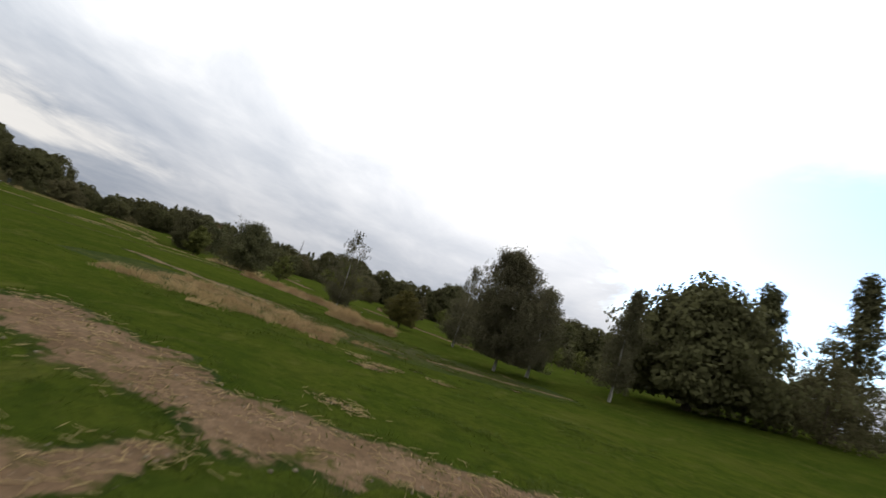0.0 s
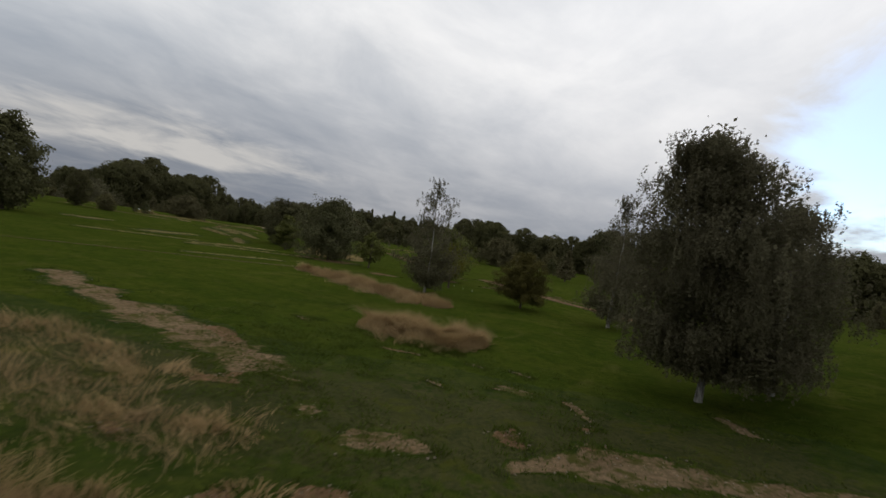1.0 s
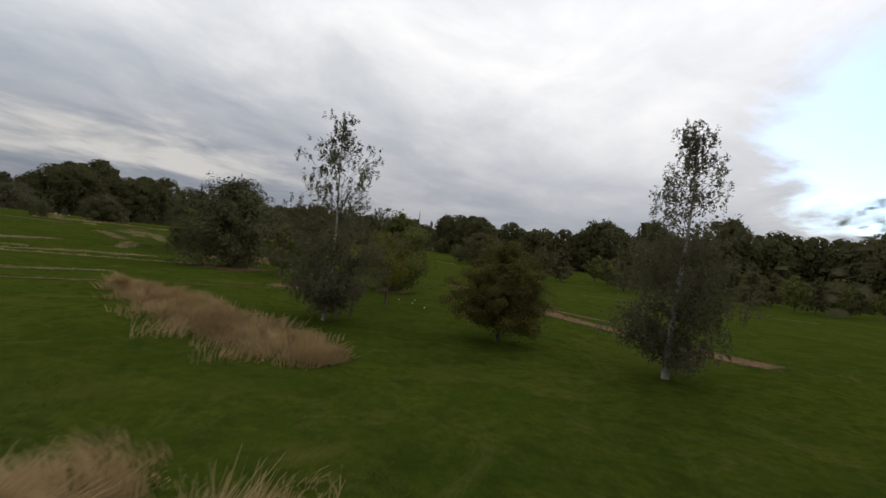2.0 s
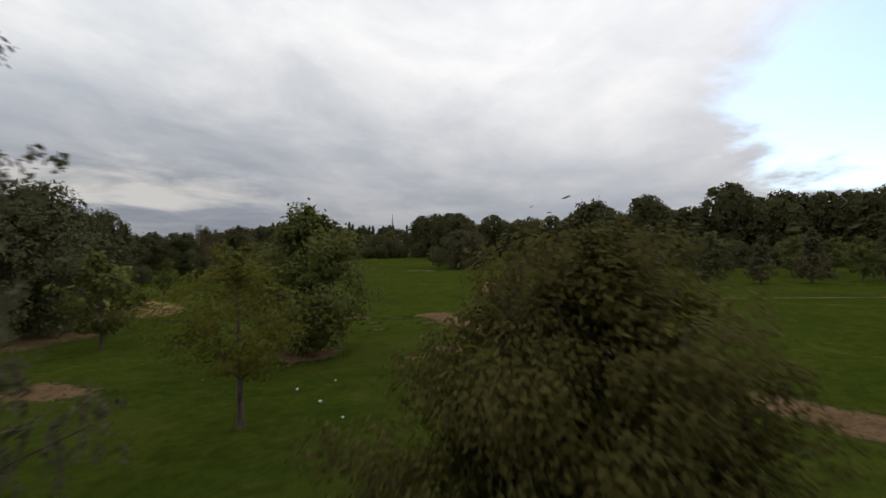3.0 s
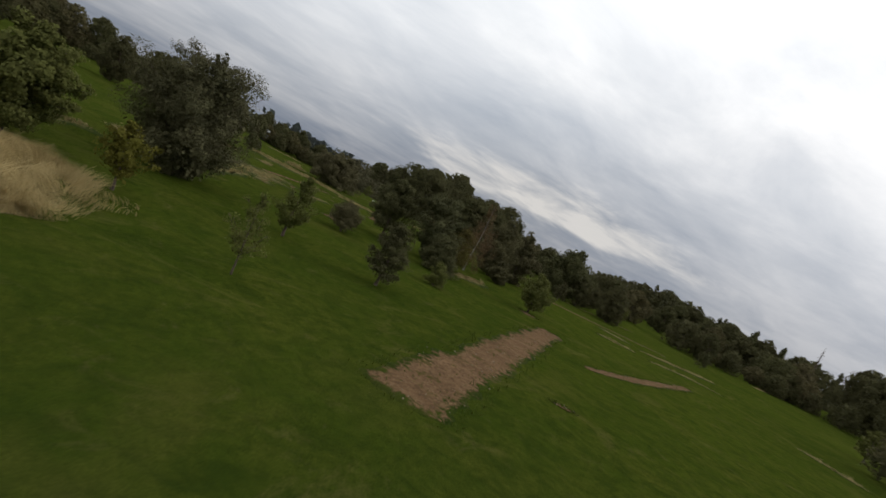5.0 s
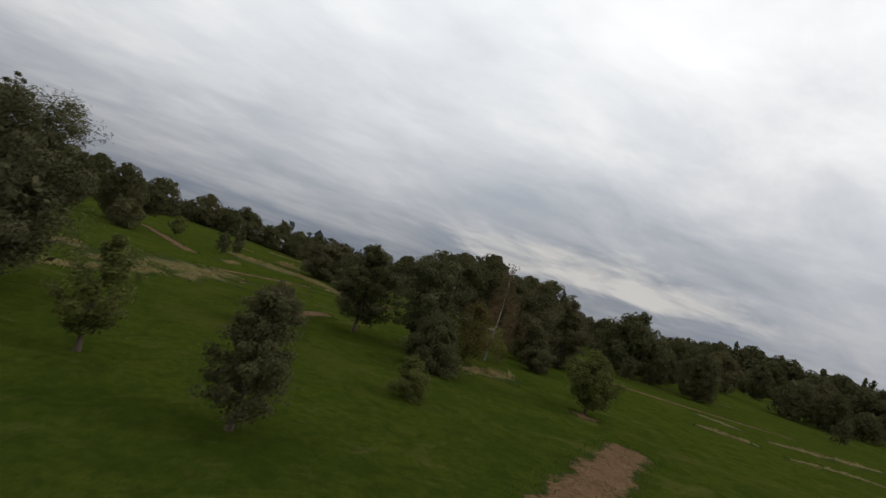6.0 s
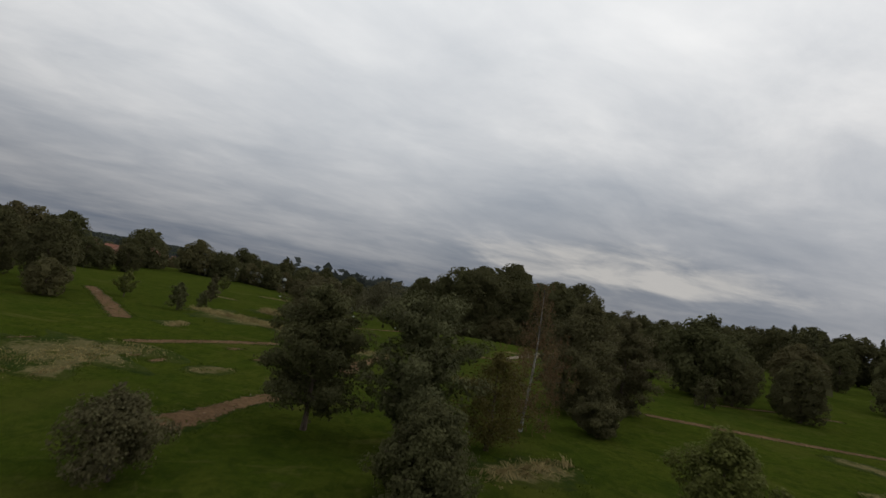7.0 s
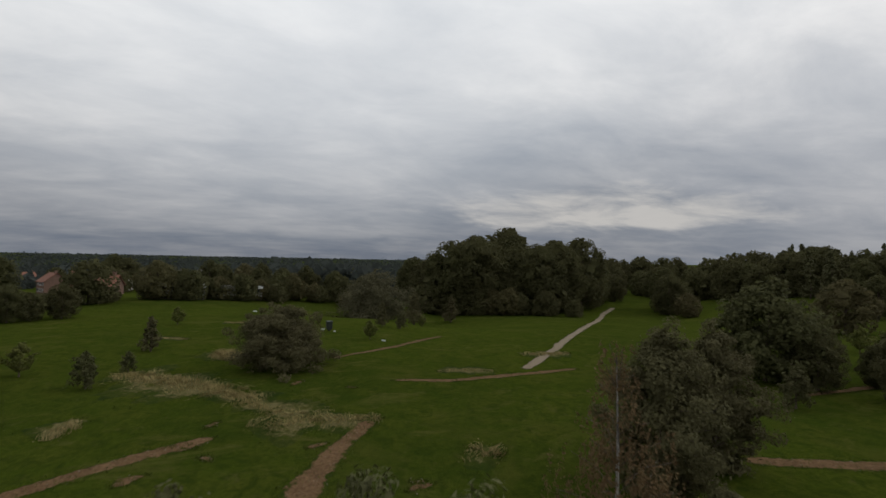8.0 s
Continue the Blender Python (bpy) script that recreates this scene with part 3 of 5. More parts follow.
ribbon("bare_earth", [(-9.2, 8.3), (-7.6, 7.6), (-6.2, 7.2)], [0.8, 1.2, 0.9], SOIL_PALE, "patch of trodden pale earth with grass islands", 2, ragged=0.35, kind="structure")
ribbon("bare_earth", [(-6.6, 2.6), (-4.6, 4.2), (-3.5, 5.3), (-3.0, 6.4), (-2.7, 7.6)], [2.2, 2.2, 1.9, 1.6, 1.0], SOIL_PALE, "patch of trodden pale earth with grass islands", 92, ragged=0.4, kind="structure")
ribbon("bare_earth", [(-2.0, 13.1), (-0.8, 12.8)], [0.8, 0.7], SOIL_PALE, "small worn spot of bare earth", 3, kind="structure")
ribbon("bare_earth", [(-24.8, 40.4), (-18.6, 38.2), (-13.8, 36.6), (-10.9, 35.9), (-9.1, 35.3), (-6.7, 34.0)], [1.8, 3.0, 3.4, 3.2, 2.7, 1.5], SOIL_BROKEN, EARTH, 4, ragged=0.5, kind="structure")
ribbon("bare_earth", [(-3.4, 31.9), (-2.3, 32.1), (-1.0, 32.0)], [0.8, 1.2, 0.8], SOIL_BROKEN, "small worn spot of bare earth", 5, ragged=0.4, kind="structure")
ribbon("bare_earth", [(0.8, 33.2), (3.1, 33.7), (5.4, 34.7), (8.3, 35.3), (11.2, 35.8)], [0.9, 1.4, 1.5, 1.3, 0.8], SOIL_BROKEN, EARTH, 6, ragged=0.4, kind="structure")
ribbon("bare_earth", [(-1.0, 38.9), (0.4, 38.3)], [0.7, 1.1], SOIL_BROKEN, "small worn spot of bare earth", 7, kind="structure")
ribbon("bare_earth", [(6.2, 41.2), (7.2, 39.0)], [0.8, 1.0], SOIL_BROKEN, "small worn spot of bare earth", 8, kind="structure")
for k, (p, w) in enumerate([
    ([(-3.3, 31.2), (-2.2, 32.0), (-1.0, 32.3)], [0.9, 1.5, 0.7]), ([(-1.2, 38.2), (-0.4, 38.5), (0.5, 38.9)], [0.5, 1.1, 0.6]), ([(1.3, 38.9), (2.3, 37.0)], [0.5, 0.4]),
    ([(0.4, 32.0), (2.4, 34.2), (4.4, 34.4), (7.6, 34.9)], [0.9, 1.5, 1.7, 1.2]), ([(-7.2, 34.2), (-5.6, 34.2)], [0.7, 0.6]), ([(-5.0, 32.6), (-4.1, 32.2)], [0.6, 0.8]),
    ([(-3.1, 37.4), (-2.3, 37.0)], [0.4, 0.5]), ([(-11.4, 42.5), (-10.4, 42.1)], [0.4, 0.6]), ([(-2.5, 40.9), (-1.8, 40.9)], [0.6, 0.4]), ([(-0.9, 41.3), (0.1, 41.0)], [0.7, 0.5]),
]):
    ribbon("bare_earth", p, w, SOIL_BROKEN, "broken pale earth showing through rough turf", 270 + k, ragged=0.6, kind="structure")
ribbon("bare_earth", [(-13.0, 92.8), (-12.2, 91.9), (-10.3, 89.5), (-8.0, 86.4), (-6.3, 84.0), (-4.6, 82.2), (-2.9, 79.9), (-1.3, 77.9), (0.6, 76.4), (2.6, 74.8), (4.2, 73.2), (6.3, 71.0), (9.6, 68.2)], [2.8, 3.4, 2.5, 2.9, 2.8, 2.6, 2.6, 2.4, 2.6, 2.7, 2.8, 2.6, 2.2], SOIL, "long curving strip of bare brown earth in the turf", 9, ragged=0.16, kind="structure")
for k, (x, y, a) in enumerate([(-9.7, 79.1, 1.0), (-8.8, 80.7, 1.3), (-8.2, 83.9, 1.1), (-14.2, 89.6, 0.6), (-1.7, 83.3, 0.9), (-2.9, 81.7, 0.8), (-5.2, 83.6, 0.9), (-16.8, 89.5, 1.7), (-15.0, 87.6, 0.6), (-14.1, 89.8, 1.0), (-11.7, 88.2, 0.7), (-13.7, 85.3, 0.6), (-17.5, 91.0, 0.6), (-17.2, 92.7, 0.5), (-16.8, 97.2, 0.4), (-19.4, 71.8, 2.6), (-26.6, 109.9, 0.5)]):
    ribbon("bare_earth", [(x - a * 0.7, y - 0.3), (x + a * 0.7, y + 0.3)], [a * 0.95, a * 0.85], SOIL, "small worn spot of bare earth", 20 + k, ragged=0.5, kind="structure")
ribbon("bare_earth", [(-11.1, 107.6), (-12.4, 121), (-14.0, 136)], [1.4, 1.5, 1.7], SOIL, "straight strip of bare earth in the turf", 30, ragged=0.1, kind="structure")
ribbon("bare_earth", [(-0.2, 104.6), (5.0, 106.0), (14.0, 109.0), (29, 113)], [0.7, 0.9, 0.9, 0.8], SOIL, "narrow strip of bare earth across the turf", 31, ragged=0.2, kind="structure")
ribbon("bare_earth", [(-24.6, 100.6), (-26.0, 102.6), (-27.8, 105.2), (-31.9, 110.9), (-41.0, 123.6)], [3.2, 3.3, 2.7, 2.5, 2.3], SOIL, "straight broad strip of bare brown earth in the turf", 32, ragged=0.15, kind="structure")
ribbon("bare_earth", [(-33.6, 119.4), (-34.3, 125.1), (-38.2, 140.4)], [0.7, 1.4, 0.9], SOIL, EARTH, 33, ragged=0.25, kind="structure")
ribbon("bare_earth", [(-55.2, 108.6), (-57.0, 110.1), (-58.9, 111.5), (-60.8, 113.6)], [2.0, 2.0, 1.6, 1.2], SOIL, EARTH, 34, ragged=0.2, kind="structure")
ribbon("bare_earth", [(-67.0, 118.0), (-70, 119.5), (-72.2, 120.8), (-76.0, 123.8)], [1.7, 1.7, 1.7, 1.0], SOIL, "strip of bare brown earth in the turf", 35, ragged=0.15, kind="structure")
ribbon("bare_earth", [(-70.8, 105.1), (-72.6, 108.3), (-74.0, 110.8), (-75.4, 113.4), (-76.2, 115.2)], [1.2, 1.3, 1.4, 1.3, 0.8], SOIL, EARTH, 36, ragged=0.3, kind="structure")
ribbon("bare_earth", [(-85, 128.2), (-83.4, 132.7), (-83.5, 137.9), (-83.8, 145.7)], [0.6, 1.2, 1.3, 0.8], SOIL, EARTH, 37, ragged=0.25, kind="structure")
ribbon("bare_earth", [(-102.2, 97.0), (-90, 100.9), (-80.4, 103.6)], [1.4, 1.7, 1.9], SOIL, "straight strip of bare earth in the turf", 38, ragged=0.12, kind="structure")
ribbon("bare_earth", [(-63.4, 139.5), (-61.6, 142.5), (-59.6, 146.2), (-56.6, 152), (-53, 160)], [1.3, 1.4, 1.4, 1.2, 1.0], SOIL, EARTH, 39, ragged=0.15, kind="structure")
ribbon("bare_earth", [(-70.2, 156), (-70.0, 160), (-69.6, 165.8), (-67.6, 172.5)], [0.8, 1.0, 1.0, 0.9], SOIL, "narrow strip of bare earth across the turf", 40, ragged=0.2, kind="structure")
ribbon("bare_earth", [(-95.8, 125.6), (-100.1, 133.4), (-106.5, 142.2)], [0.60, 1.20, 0.92], SOIL, EARTH, 41, ragged=0.25, kind="structure")
ribbon("gravel_path", [(-85.3, 141.0), (-88.6, 144.9), (-92.3, 149.3), (-98.6, 156.0), (-108.1, 165.8), (-137.5, 193.6), (-172.5, 228.8), (-189.1, 248.5)], [1.1, 1.1, 1.1, 1.15, 1.2, 1.5, 1.8, 1.9], GRAVEL, "straight pale gravel footpath through the meadow", 42, ragged=0.2, category="path", kind="structure")
ribbon("bare_earth", [(-40, 45), (-31.7, 54.0), (-26.7, 58.8), (-24.4, 62.9), (-18.8, 70.4)], [0.4, 0.4, 0.4, 0.4, 0.3], SOIL, "narrow trodden line across the turf", 43, ragged=0.3, kind="structure")
ribbon("bare_earth", [(-3.4, 82.0), (-1.0, 80.8), (2.4, 78.8)], [0.7, 0.8, 0.7], SOIL, "narrow trodden line across the turf", 44, ragged=0.3, kind="structure")


for k, (x, y, a) in enumerate([(-31.0, 79.6, 4.6), (-14.5, 78.6, 1.7), (-45.6, 125.0, 0.9)]):
    ribbon("bare_earth", [(x - a, y - 0.3), (x, y), (x + a, y + 0.3)], [a * 1.2, a * 1.9, a * 1.2], SOIL, "shaded bare earth beneath a spreading tree", 290 + k, ragged=0.4, kind="structure")


# ---------------------------------------------------------------- tall dry grass
DRY = "stand of tall dry straw-coloured grass in the meadow"
tufts("dry_grass", [(-16.7, 25.2), (-13.8, 26.2), (-9.7, 26.2), (-6.6, 26.2), (-4.9, 26.8)], [2.2, 4.4, 4.2, 3.0, 1.2], 95, 0.58, STRAW_PINK, DRY, 51, lean=0.35, blade=0.009)
tufts("dry_grass", [(-16.0, 31.5), (-15.0, 33.2), (-12.1, 33.0), (-8.4, 31.2)], [1.8, 2.4, 2.0, 1.4], 80, 0.52, STRAW_PINK, DRY, 52, lean=0.35, blade=0.009)
tufts("dry_grass", [(-16.5, 31.0), (-12.0, 30.0), (-7.8, 29.4), (-4.2, 30.0)], [4.5, 5.5, 5.0, 2.6], 60, 0.42, STRAW_PINK, "thin loose dry grass standing over rough turf", 99, lean=0.5, blade=0.007)
tufts("dry_grass", [(-6.4, 30.1), (-5.1, 30.2)], [1.4, 1.4], 160, 0.5, STRAW_PINK, "small tuft of dry grass", 53)
for k, (x, y) in enumerate([(-6.2, 26.2), (-5.0, 27.0), (-7.6, 29.4), (-8.6, 32.4), (-11.0, 28.6), (-4.6, 24.6), (-13.4, 30.4), (-3.2, 28.4), (-10.2, 23.2)]):
    tufts("dry_grass", [(x - 0.7, y), (x + 0.7, y + 0.3)], [0.9, 1.2], 120, 0.6, STRAW_PINK, "small loose tuft of dry grass", 250 + k, lean=0.35)
tufts("dry_grass", [(-9.0, 44.2), (-7.2, 44.6), (-5.4, 45.2), (-4.0, 45.2), (-2.6, 45.2)], [2.6, 4.6, 5.4, 4.8, 2.4], 520, 0.95, STRAW_PINK, "large clump of tall dry reddish-brown grass", 54, lean=0.6, blade=0.008, clumped=0.9)
tufts("dry_grass", [(-23.6, 61.8), (-19.4, 60.4), (-14.0, 57.6), (-10.4, 56.2), (-7.5, 55.6)], [1.4, 3.2, 4.6, 4.4, 3.0], 320, 0.8, STRAW_PINK, "long bank of tall dry straw-coloured grass", 55, blade=0.009, lean=0.35)
tufts("dry_grass", [(-31.0, 90.8), (-33.5, 89.6), (-36.5, 89.4), (-40.5, 90.4)], [2.6, 5.0, 6.2, 4.6], 420, 1.0, STRAW, "tall dry straw-coloured grass beneath the trees", 56, lean=0.45, blade=0.008, clumped=0.9)
for k, (p, w, hgt) in enumerate([
    ([(-49.9, 140.2), (-47.2, 144.0)], [1.4, 1.6], 0.3), ([(-45.0, 143.8), (-44.0, 149.5), (-40.8, 152.4)], [0.8, 1.0, 0.8], 0.25),
    ([(-63.1, 211.8), (-65.7, 233)], [1.7, 1.7], 0.3), ([(-30.8, 146.4), (-25.3, 146.0)], [1.4, 1.4], 0.3), ([(-51.4, 119.6), (-53.0, 125.2)], [1.6, 2.0], 0.4),
    ([(-55.6, 147.1), (-53.6, 148.6), (-51.1, 148.8)], [1.4, 2.4, 1.4], 0.12), ([(-49.2, 148.4), (-47.2, 162.6)], [0.9, 1.0], 0.3),
    ([(-94.7, 107.9), (-92.1, 110.8), (-86.1, 115.8), (-82.3, 117.8)], [3.6, 4.2, 3.6, 2.2], 0.45), ([(-77.9, 116.8), (-77.2, 119.8), (-76.7, 122.0), (-76.2, 124.6)], [2.4, 4.4, 3.0, 1.4], 0.3),
    ([(-78.8, 107.0), (-80.6, 107.5), (-82.5, 107.9)], [1.1, 1.7, 1.0], 0.4), ([(-69.8, 127.0), (-68.4, 128.6)], [2.0, 2.2], 0.5), ([(-103.3, 116.2), (-98.0, 116.4)], [2.6, 3.0], 0.8),
    ([(-91.6, 144.6), (-90.4, 150.3)], [2.40, 1.61], 0.35), ([(-87.0, 133.0), (-85.6, 138.0)], [1.6, 2.2], 0.2), ([(-63.2, 100.9), (-66.2, 103.8), (-69.8, 107.6)], [3.6, 4.6, 3.6], 0.2),
    ([(-60.0, 98.0), (-63.5, 101.6)], [2.6, 3.0], 0.22), ([(-83.1, 116.8), (-80.0, 118.4), (-77.6, 121.0)], [2.0, 2.2, 2.6], 0.25), ([(-65.6, 111.6), (-64.2, 109.0)], [0.8, 1.0], 0.2), ([(-66.0, 105.0), (-60.6, 103.4)], [1.6, 1.4], 0.2),
    ([(-127.5, 116.5), (-124, 124)], [1.8, 1.8], 0.3), ([(-115, 107.6), (-112.4, 112.6)], [1.2, 1.2], 0.25), ([(-55, 97), (-62, 102.5)], [1.4, 1.6], 0.3), ([(-47, 83), (-54, 91)], [1.4, 1.8], 0.3), ([(-57, 92), (-66, 97)], [1.8, 2.0], 0.35),
    ([(-33, 57.5), (-28, 66)], [0.8, 1.0], 0.2), ([(-41, 66), (-35, 74), (-31, 79)], [1.0, 1.2, 0.8], 0.22), ([(-52, 62), (-44, 72)], [1.2, 1.2], 0.2),
    ([(-66.8, 71.5), (-63.9, 77.3)], [2.6, 2.6], 0.2), ([(-52.0, 70.0), (-52.6, 76.0), (-53.7, 82.0)], [2.6, 3.2, 2.2], 0.15), ([(-42.0, 68.0), (-41.0, 74.5), (-38.6, 80.0)], [1.6, 2.0, 2.6], 0.2),
]):
    ribbon("dry_turf", p, [a * 1.6 for a in w], DRY_TURF, "flat patch of yellowed dry turf", 300 + k, ragged=0.5, lift=0.01, crown=0.02, category="dry grass", kind="structure")
    tufts("dry_grass", p, w, 60, hgt, STRAW_LOW, "low patch of dry yellowed grass", 60 + k, blade=0.022, lean=0.45)


# ---------------------------------------------------------------- nearer trees, each of its own growth
def plant(name, x, y, label, category="tree", turn=0.0, **kw):
    root = settle(build_tree(name, **kw), x, y, turn)
    return tagged(root, label, category)


plant("birch_tree", 6.3, 43, "weeping silver birch with a broad hanging dark crown", H=10.4, R=3.7, profile="weeping", clear=0.14, limbs=98, per=4, leaves=330, leaf=0.085, clump=0.215, mat=LEAF_BIRCH, bark=BARK_BIRCH, weep=0.75, seed=11, shoots=5, trunk_r=0.109, inner=1.4, wild=0.22, floor=0.998, strand=0.7, tip=(-1.0, -0.25), slim=0.34, airy=0.0)
plant("birch_tree", 9.8, 46.8, "weeping birch beside the broad one, fuller behind", H=8.8, R=2.6, profile="weeping", clear=0.14, limbs=44, per=4, leaves=190, leaf=0.10, clump=0.24, mat=LEAF_BIRCH, bark=BARK_BIRCH, weep=0.8, strand=0.65, floor=0.837, seed=12, trunk_r=0.121, inner=1.0)
plant("birch_tree", 3.5, 62.6, "slender birch with a white trunk and pointed crown", H=10.6, R=2.3, profile="skirt", clear=0.09, limbs=52, per=4, leaves=260, leaf=0.09, clump=0.30, mat=LEAF_BIRCH, bark=BARK_BIRCH, weep=0.5, seed=48, shoots=4, trunk_r=0.117, thin=(0.5, 0.36), inner=0.8, strand=0.8)
plant("birch_tree", 15.7, 42.2, "young birch with a pale trunk and low hanging crown", H=9.8, R=2.1, profile="birch", clear=0.16, limbs=40, per=5, leaves=150, leaf=0.11, clump=0.28, mat=LEAF_BIRCH, bark=BARK_BIRCH, weep=0.8, strand=0.6, floor=0.906, seed=14, trunk_r=0.109)
plant("lime_tree", 25.2, 48.7, "broad dark domed tree with a short trunk", H=11.6, R=8.2, profile="dome", clear=0.12, limbs=90, per=7, leaves=46, leaf=0.46, inner=0.9, clump=0.19, mat=LEAF_DARK, seed=15, trunk_r=0.377, shoots=0)
plant("pine_tree", 32.5, 51.5, "dark conifer with layered branches beside the domed tree", H=14, R=4.4, profile="cone", clear=0.12, limbs=60, per=5, leaves=44, leaf=0.38, slim=0.2, clump=0.2, mat=LEAF_PINE, seed=16, rise=-0.05, wild=0.35)
plant("pine_tree", 40.5, 50, "dark conifer standing alone at the meadow edge", H=17.5, R=4.8, profile="cone", clear=0.1, limbs=55, per=5, leaves=40, leaf=0.38, slim=0.2, clump=0.2, mat=LEAF_PINE, seed=17, rise=-0.05, wild=0.35)
plant("willow_tree", 36, 46, "grey-green willow beneath the conifers", H=7.2, R=3.9, profile="bush", clear=0.05, limbs=44, per=5, leaves=40, leaf=0.2, clump=0.26, mat=LEAF_WILLOW, seed=18)
plant("aspen_tree", -11.6, 62.1, "tall thin birch with an open airy crown above a dense skirt", H=9.9, R=2.65, profile="skirt", clear=0.08, limbs=56, per=4, leaves=240, leaf=0.095, clump=0.26, mat=LEAF_BIRCH, weep=0.35, seed=19, shoots=3, trunk_r=0.083, wild=0.35, inner=0.35, airy=0.3, thin=(0.5, 0.34), bark=BARK_BIRCH, rise=0.8, strand=0.8)
plant("hornbeam_tree", -3.75, 64.5, "bushy hornbeam with yellow-green shoots and a short clear trunk", H=4.7, R=2.25, profile="dome", clear=0.2, limbs=72, per=6, leaves=210, leaf=0.062, clump=0.20, mat=LEAF_HAW, seed=20, shoots=9, side=0.4, wild=0.24, rise=1.1, inner=0.5)
plant("oak_tree", -14.6, 78.9, "young bushy oak with bright green top shoots", H=6.3, R=2.85, profile="oval", clear=0.07, limbs=46, per=5, leaves=64, leaf=0.155, clump=0.22, mat=LEAF_OAK, seed=21, shoots=8, wild=0.35, inner=0.8)
plant("oak_tree", -11.8, 70.4, "small open-crowned oak with pale sprays and a thin trunk", H=4.4, R=2.05, profile="oval", clear=0.34, limbs=30, per=4, leaves=60, leaf=0.085, clump=0.24, mat=LEAF_YELLOW, seed=22, wild=0.35, rise=0.25, inner=0.1)
plant("alder_shrub", -5.5, 76.9, "narrow upright grey-green shrub with upswept shoots", "shrub", H=4.3, R=1.3, profile="oval", clear=0.06, limbs=64, per=4, leaves=64, leaf=0.07, clump=0.30, mat=LEAF_WILLOW, seed=23, rise=1.2, shoots=6, inner=0.6, thin=(0.8, 0.5))
plant("pine_tree", -49, 95.8, "dense dark pine with upswept tips on the grassy bank", H=8.1, R=3.3, profile="pine", clear=0.02, limbs=84, per=5, leaves=170, leaf=0.17, slim=0.12, clump=0.2, mat=LEAF_PINE, seed=24, shoots=9, wild=0.24, rise=1.1, inner=0.9)
plant("fir_tree", -31, 80, "broad layered dark conifer sweeping down to the turf", H=7.8, R=4.6, profile="dome", clear=0.03, limbs=70, per=6, leaves=64, leaf=0.2, clump=0.2, mat=LEAF_PINE, slim=0.2, seed=25, rise=-0.05, inner=0.8, wild=0.42, shoots=8)
plant("field_maple", -39.3, 93.2, "young maple with yellow-green leaves at the dry grass", H=3, R=1.1, profile="oval", clear=0.28, limbs=22, per=4, leaves=26, leaf=0.14, clump=0.32, mat=LEAF_YELLOW, seed=26, wild=0.35)
plant("lime_tree", -43.2, 88.6, "full leafy lime tree above the dry grass", H=5.2, R=1.95, profile="oval", clear=0.12, limbs=50, per=5, leaves=100, leaf=0.15, clump=0.25, mat=LEAF_OAK, seed=27, wild=0.3)
plant("sapling", -31.8, 97.3, "thin staked sapling with a sparse pale crown", H=3.1, R=0.75, profile="oval", clear=0.3, limbs=18, per=3, leaves=34, leaf=0.075, clump=0.36, mat=LEAF_OAK, seed=29, trunk_r=0.026, wild=0.4, rise=1.4)
plant("cherry_tree", -42, 101.5, "young upright cherry tree", H=3.7, R=1.0, profile="oval", clear=0.2, limbs=26, per=4, leaves=60, leaf=0.09, clump=0.3, mat=LEAF_OAK, seed=30, rise=1.5, wild=0.4)
plant("maple_tree", -37.2, 105.6, "small dark maple leaning slightly on the turf", H=3.6, R=1.08, profile="dome", clear=0.2, limbs=40, per=4, leaves=80, leaf=0.075, clump=0.28, mat=LEAF_DARK, seed=31, shoots=4, inner=0.5)
plant("oak_tree", -46.2, 125.4, "small rounded oak standing alone", H=3.6, R=1.5, profile="oval", clear=0.18, limbs=38, per=4, leaves=90, leaf=0.10, clump=0.27, mat=LEAF_OAK, seed=32)
plant("crab_apple", -51.0, 108.2, "low spreading crab apple with a flat dark crown", H=2.35, R=1.4, profile="dome", clear=0.22, limbs=34, per=4, leaves=100, leaf=0.08, clump=0.28, mat=LEAF_WILLOW, seed=33)
plant("hawthorn_shrub", -42.6, 112.6, "small loose hawthorn shrub", "shrub", H=1.7, R=0.8, profile="bush", clear=0.05, limbs=26, per=3, leaves=100, leaf=0.06, clump=0.34, mat=LEAF_OAK, seed=34)
plant("ash_tree", -55.9, 114, "broad-leaved tree with a spreading dark crown", H=5.9, R=2.1, profile="dome", clear=0.2, limbs=48, per=5, leaves=130, leaf=0.10, clump=0.22, mat=LEAF_DARK, seed=35, shoots=5, wild=0.32, inner=0.6)
plant("pine_tree", -53.2, 117.6, "dark shaggy pine with low branches", H=6.4, R=1.9, profile="pine", clear=0.08, limbs=52, per=5, leaves=110, leaf=0.14, slim=0.16, clump=0.23, mat=LEAF_PINE, seed=36, shoots=5, wild=0.38, inner=0.6)
plant("hawthorn_tree", -49.2, 116.6, "dense dark hawthorn with low branches", H=3, R=1.6, profile="dome", clear=0.06, limbs=50, per=5, leaves=120, leaf=0.085, clump=0.25, mat=LEAF_DARK, seed=46)
plant("dead_birch", -57.4, 125.4, "half-bare birch with brown leaves and white stems", H=7.9, R=2.3, profile="birch", clear=0.12, limbs=42, per=4, leaves=90, leaf=0.085, clump=0.28, mat=LEAF_BROWN, bark=BARK_BIRCH, weep=0.711, seed=37, shoots=4, trunk_r=0.075, thin=(0.62, 0.3))
plant("willow_tree", -54.4, 121.6, "yellowing willow beside the bare birch", H=4.3, R=1.7, profile="oval", clear=0.1, limbs=36, per=4, leaves=60, leaf=0.09, clump=0.3, mat=LEAF_HAW, seed=38)
